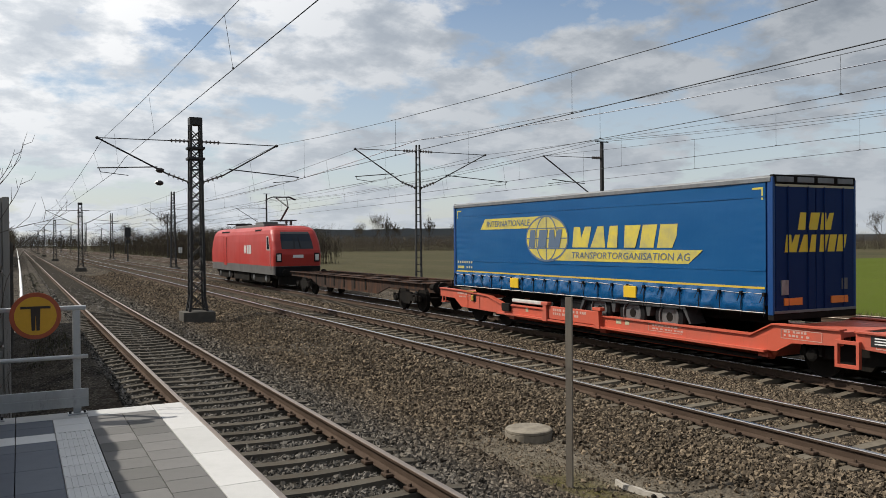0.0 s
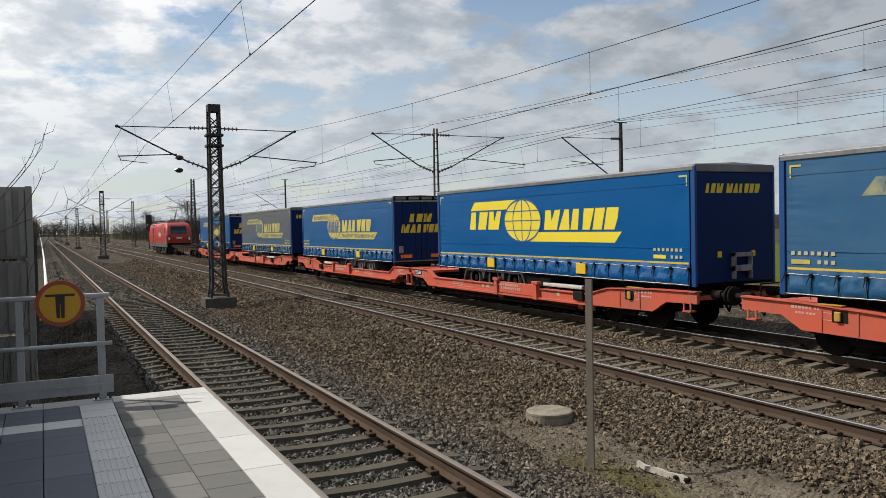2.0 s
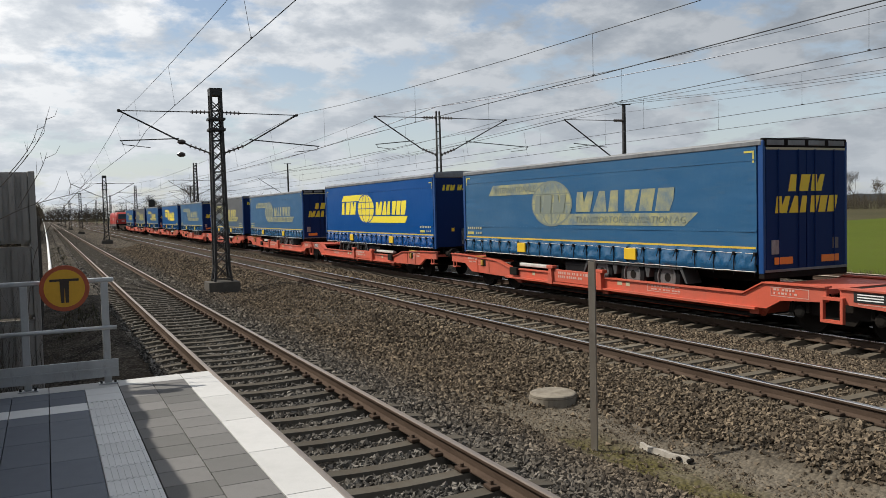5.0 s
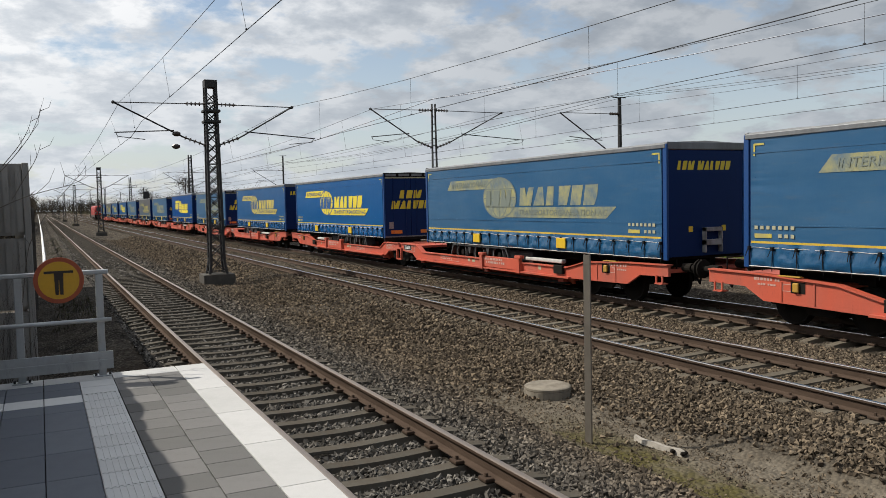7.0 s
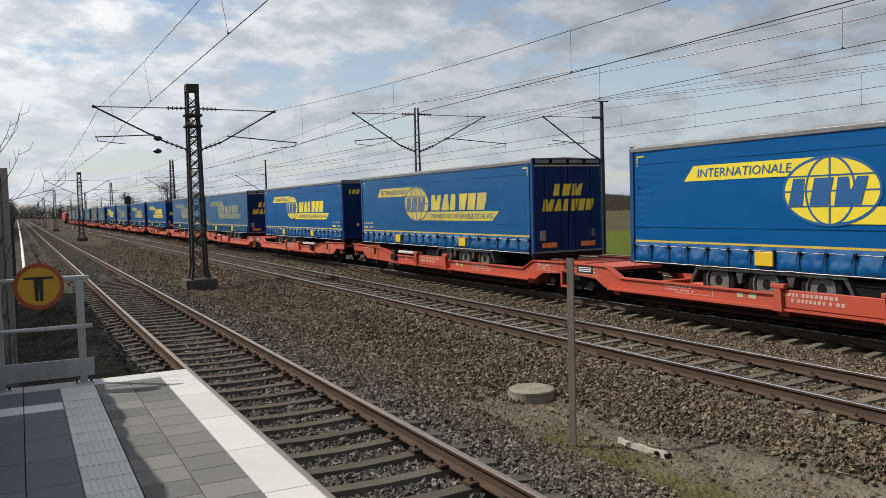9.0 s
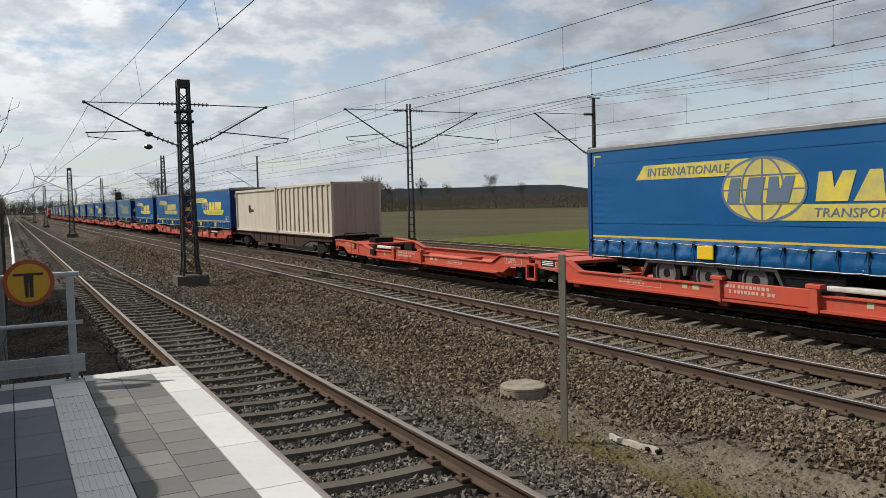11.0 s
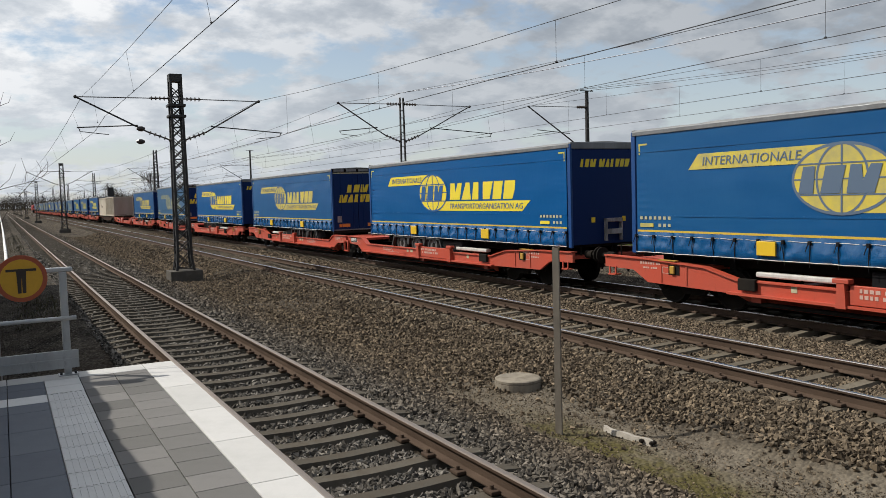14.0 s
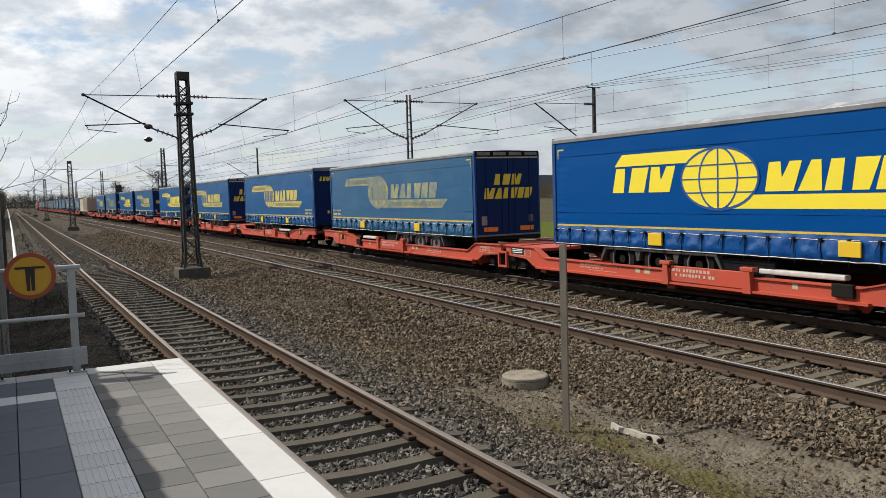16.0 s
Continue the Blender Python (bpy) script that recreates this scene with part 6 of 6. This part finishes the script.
def bare_tree(height, seed, spread=0.5, upright=0.5, depth=5, name="bare_tree", label="bare leafless tree at the edge of the field"):
    """A leafless tree: tapered trunk, limbs and twigs."""
    r = random.Random(seed)
    tree = thing(name, label, "tree", "trees along the field")
    trunk, crown = bm_new(), bm_new()

    def grow(p, d, length, rad, level):
        bm = trunk if level < 2 else crown
        steps = 2 if level < 3 else 1
        for s in range(steps):
            q = p + d * (length / steps)
            tube(bm, p, q, rad, rad * 0.72, 5 if level < 2 else 3, caps=False)
            p, rad = q, rad * 0.72
            d = (d + Vector((r.uniform(-1, 1), r.uniform(-1, 1), r.uniform(-0.2, 0.6))) * 0.16).normalized()
        if level >= depth:
            return
        for k in range(r.choice((3, 4, 4)) if level else 5):
            turn = Vector((r.uniform(-1, 1), r.uniform(-1, 1), r.uniform(0.0, 1.0) * upright * 2))
            nd = (d * (0.75 if level else 0.9) + turn.normalized() * (spread + 0.35)).normalized()
            back = p - d * length * r.uniform(0, 0.45)
            grow(back, nd, length * r.uniform(0.55, 0.8), max(rad * r.uniform(0.5, 0.7), 0.02), level + 1)
    grow(Vector((0, 0, -0.3)), Vector((0, 0, 1)), height * 0.36, height * 0.020, 0)
    part("trunk", trunk, M_BARK, tree)
    part("crown", crown, M_TWIG, tree, "bare twigs")
    return tree


def clumps(bm, r, n, x0, x1, y0, y1, zbase, h, thick):
    """Many leaning bare stems with a fan of twigs each."""
    for _ in range(n):
        x, y = r.uniform(x0, x1), r.uniform(y0, y1)
        hh = h * r.uniform(0.45, 1.05)
        b = Vector((x, y, zbase))
        t = b + Vector((r.uniform(-0.2, 0.2) * hh, r.uniform(-0.2, 0.2) * hh, hh))
        tube(bm, b, t, thick, thick * 0.3, 3, caps=False)
        for k in range(13):
            p = b.lerp(t, r.uniform(0.25, 0.9))
            q = p + Vector((r.uniform(-0.4, 0.4), r.uniform(-0.4, 0.4), r.uniform(0.15, 0.5))) * hh * 0.55
            tube(bm, p, q, thick * 0.55, thick * 0.2, 3, caps=False)


FZ = -1.35
tree_a, tree_b, tree_c = bare_tree(17.5, 3), bare_tree(15, 8, 0.6, 0.4), bare_tree(16, 12, 0.18, 1.4, label="slender upright bare poplar far across the field")


def stand(x, y):
    return pose(x, y, FZ, 0, 0, random.uniform(0, 360))


def at_bearing(deg, dist):
    return dist * math.sin(radians(deg)), dist * math.cos(radians(deg))


for tree, spots in ((tree_a, ((22.6, 250), (31.6, 270), (52.5, 290), (8.6, 230), (55.5, 300))), (tree_b, ((21.4, 262), (24.2, 255), (28.5, 280), (18.2, 300), (54.0, 300), (11.0, 240), (33.5, 300), (6.5, 260))), (tree_c, ((26.4, 262), (46.3, 270), (47.0, 272), (23.6, 250), (47.6, 268), (49.5, 290)))):
    first = True
    for deg, dist in spots:
        m = stand(*at_bearing(deg, 1.42 * dist))
        if first:
            tree.matrix_basis = m
            first = False
        else:
            copy_thing(tree, m)

rr = random.Random(5)
bm = bm_new()
for deg, dist, w, n, h in ((15, 350, 70, 1100, 7), (20, 360, 60, 1300, 7), (26, 380, 70, 1400, 7), (32, 360, 60, 900, 6.5), (38, 340, 60, 900, 6), (43, 340, 70, 1500, 6.5), (50, 340, 60, 900, 5.0), (56, 330, 60, 900, 6)):
    x, y = at_bearing(deg, dist)
    clumps(bm, rr, n, x - w / 2, x + w / 2, y - w / 2, y + w / 2, FZ, h, 0.030)
tagged(solid("field_hedge", bm, M_TWIG, "dense brown leafless hedge beyond the field", "hedge"), kind="stuff")
bm = bm_new()
for x0, x1, y0, y1, n, h in ((32, 52, 140, 210, 2300, 6.8), (34, 75, 200, 330, 2300, 8), (33, 60, 330, 560, 900, 9), (31, 37, 110, 145, 140, 1.6)):
    clumps(bm, rr, n, x0, x1, y0, y1, FZ, h, 0.036)
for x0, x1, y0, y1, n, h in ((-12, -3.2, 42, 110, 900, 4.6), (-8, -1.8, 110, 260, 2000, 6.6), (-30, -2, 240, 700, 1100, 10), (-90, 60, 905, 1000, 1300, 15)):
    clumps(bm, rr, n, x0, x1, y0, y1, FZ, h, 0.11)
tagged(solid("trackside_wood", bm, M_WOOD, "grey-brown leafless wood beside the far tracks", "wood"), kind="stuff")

# far wooded ridge
bm = bm_new()
prev = None
for i in range(92):
    deg = 12 + 0.56 * i
    x, y = at_bearing(deg, 1300)
    h = 6 + 18 * min(1, (deg - 12) / 6) * min(1, max(0.15, (41 - deg) / 5)) + 1.5 * noise.noise((i * 0.09, 0, 0)) + 1.5 * noise.noise((i * 0.8, 5, 0))
    a, b, c = bm.verts.new((x, y, -3)), bm.verts.new((x, y, h)), bm.verts.new((x * 1.1, y * 1.1, h * 0.9))
    if prev:
        bm.faces.new((prev[0], a, b, prev[1])), bm.faces.new((prev[1], b, c, prev[2]))
    prev = (a, b, c)
# distance haze is mixed into this blue-grey woodland colour
M_RIDGE = Mat("hazy_far_woods", 1.0)
M_RIDGE = M_RIDGE.done(M_RIDGE.mix(M_RIDGE.noise(0.05, 6, 0.7), (0.10, 0.11, 0.12), (0.15, 0.155, 0.16)))
solid("backdrop", bm, M_RIDGE, "low wooded ridge on the horizon", "ridge", kind="structure")

# conifers among the far trees
for deg, dist, h in ((49.2, 262, 7.5), (49.8, 264, 6.5), (50.3, 260, 7), (40.7, 322, 15), (41.0, 318, 17), (41.3, 325, 16.5), (41.7, 320, 13), (43.2, 250, 10), (43.7, 246, 12), (44.1, 252, 10.5), (44.6, 250, 8)):
    x, y = at_bearing(deg, dist)
    pine = thing("conifer", "dark green conifer beyond the green field", "tree", "conifers", at=pose(x, y, FZ))
    part("trunk", tube(bm_new(), (0, 0, -0.2), (0, 0, h), 0.16, 0.03, 6), M_BARK, pine)
    bm = bm_new()
    for k in range(420):
        z = h * rr.uniform(0.08, 1.0)
        rad = (h - z) * 0.30 * rr.uniform(0.35, 1.1) + 0.1
        a = rr.uniform(0, 6.283)
        p = Vector((rad * math.cos(a), rad * math.sin(a), z))
        bm.faces.new([bm.verts.new(p + Vector((rr.uniform(-0.5, 0.5), rr.uniform(-0.5, 0.5), rr.uniform(-0.35, 0.35)))) for _ in range(3)])
    part("crown", bm, M_PINE, pine)

# bare shrub at the foot of the barrier
shrub = thing("bare_shrub", "tangled leafless shrub growing against the barrier", "shrub", at=pose(-0.15, 10.6, -0.6))
rs = random.Random(21)


def shoot(bm, p, d, length, rad, level):
    for s in range(6):
        q = p + d * (length / 6)
        tube(bm, p, q, rad, rad * 0.86, 4, caps=False)
        if level < 2 and s > 1 and rs.random() < 0.75:
            shoot(bm, q, (d + Vector((rs.uniform(-1, 1), rs.uniform(-0.5, 0.5), rs.uniform(-0.5, 0.8))) * 0.7).normalized(), length * rs.uniform(0.3, 0.55), rad * 0.55, level + 1)
        p, rad = q, rad * 0.86
        d = (d + Vector((rs.uniform(-1, 1), rs.uniform(-0.6, 0.6), rs.uniform(-0.6, 0.8))) * 0.13).normalized()


for i in range(24):
    bm = bm_new()
    lean = Vector((rs.uniform(-0.25, 0.05), rs.uniform(-0.15, 0.15), 1)) if i < 22 else Vector((0.35, 0.1, 0.7))
    shoot(bm, Vector((rs.uniform(-0.6, 0.0), rs.uniform(0.2, 0.9), 0)), lean.normalized(), rs.uniform(1.0, 1.9) if i < 22 else 1.6, 0.009, 0)
    part("stem", bm, M_BRANCH, shrub)
bm = polytube(bm_new(), [(0.07, 31.6, -0.4), (0.075, 31.8, 0.3), (0.08, 32.3, 0.62), (0.085, 34, 0.74), (0.08, 60, 0.85), (0.0, 110, 0.95), (-0.15, 180, 1.1), (-0.5, 330, 1.3)], 0.055, 6)
solid("white_handrail", bm, M_WHITE, "long pale handrail running along the barrier", "handrail")

# signal and small boards by the far tracks
signal = thing("railway_signal", "dark signal mast with a black lamp head", "signal", at=pose(18.4, 165, -0.7))
part("pole", tube(bm_new(), (0, 0, -0.2), (0, 0, 6.2), 0.14, 0.10, 8), M_STEEL, signal)
part("lamp_head", boxes((-0.55, 0.55, -0.2, 0.2, 4.6, 6.4), bevel=0.05), M_SIGN_B, signal)
part("board", boxes((-0.4, 0.4, -0.12, -0.06, 3.4, 4.0)), M_SIGN_B, signal)
for x, y in ((28, 165), (31, 120)):
    mark = thing("track_board", "small white board on a post by the far tracks", "board", "track boards", at=pose(x, y, -1.2))
    part("pole", tube(bm_new(), (0, 0, -0.2), (0, 0, 3), 0.05, n=6), M_STEEL, mark)
    part("panel", boxes((-0.35, 0.35, -0.04, 0.0, 1.9, 3.0)), M_WHITE, mark)

# grass between the handrail and the ballast, and dry reeds past the farthest track
def blades(n, x0, x1, y0, y1, h, wide, seed):
    g = np.random.default_rng(seed)
    x, y = g.uniform(x0, x1, n), y0 + (y1 - y0) * g.uniform(0, 1, n) ** 1.5
    z = np.interp(x, PX, PZ) - 0.02
    hh, a = h * g.uniform(0.4, 1.2, n), g.uniform(0, 6.283, n)
    w = wide * g.uniform(0.6, 1.4, n)
    p = np.stack([x, y, z], -1)
    d = np.stack([np.cos(a) * w, np.sin(a) * w, np.zeros(n)], -1)
    tip = p + np.stack([g.normal(0, 0.25, n) * hh, g.normal(0, 0.25, n) * hh, hh], -1)
    v = np.stack([p - d, p + d, tip], 1).reshape(-1, 3)
    me = bpy.data.meshes.new("grass")
    me.from_pydata(v.tolist(), [], np.arange(3 * n).reshape(-1, 3).tolist())
    return me


M_GRASS = Mat("grey_green_grass", 0.9)
M_GRASS = M_GRASS.done(M_GRASS.ramp(M_GRASS.island(), (0.0, (0.050, 0.050, 0.032)), (0.6, (0.085, 0.082, 0.052)), (1.0, (0.14, 0.12, 0.08))))
M_REED = Mat("dry_reeds", 0.9)
M_REED = M_REED.done(M_REED.ramp(M_REED.island(), (0.0, (0.075, 0.055, 0.030)), (0.6, (0.13, 0.105, 0.06)), (1.0, (0.19, 0.16, 0.10))))
for me, mat, name, lab in ((blades(2600, 0.15, 1.25, 22, 90, 0.12, 0.02, 4), M_GRASS, "verge_grass", "grey-green grass growing beside the barrier"), (blades(9000, 29.2, 31.5, 18, 110, 0.7, 0.035, 5), M_REED, "dry_reeds", "dry brown reeds along the edge of the field")):
    me.materials.append(mat)
    tagged(new(name, me), lab, "grass", kind="stuff")
for pts in (((-0.45, 0, 2.42), (-0.17, 0.02, 2.56), (0.10, 0, 2.64), (0.28, -0.02, 2.68), (0.40, 0, 2.73), (0.50, 0, 2.79)), ((-0.22, 0, 1.3), (-0.15, 0.02, 1.9), (-0.09, 0, 2.14), (0.15, 0.02, 2.51), (0.40, 0, 2.78), (0.48, 0, 2.90)),
            ((-0.42, 0, 2.75), (-0.16, 0, 3.05), (0.0, 0, 3.29), (0.10, 0, 3.62)), ((-0.32, 0, 2.90), (-0.16, 0, 3.10), (-0.06, 0, 3.28), (-0.02, 0, 3.43)), ((-0.25, 0.1, 2.55), (-0.10, 0.1, 2.81), (0.0, 0.1, 2.98), (0.05, 0.1, 3.14))):
    curve = [Vector((x + 0.15, y - 0.9, z + 0.6)) for x, y, z in pts]
    for _ in range(3):
        curve = [curve[0]] + [q for a, b in zip(curve, curve[1:]) for q in (a.lerp(b, 0.25), a.lerp(b, 0.75))] + [curve[-1]]
    part("branch", polytube(bm_new(), curve, [0.0052 * (1 - 0.75 * i / len(curve)) for i in range(len(curve))], 5), M_BRANCH, shrub)
    for f in (0.35, 0.55, 0.75):
        k = int(f * len(curve))
        tip = curve[k] + Vector((rs.uniform(-0.05, 0.22), 0.05, rs.uniform(0.1, 0.3)))
        mid = curve[k].lerp(tip, 0.5) + Vector((0.03, 0, -0.02))
        part("twig", polytube(bm_new(), [curve[k], mid, tip], [0.003, 0.0024, 0.0014], 4), M_BRANCH, shrub)

motions()
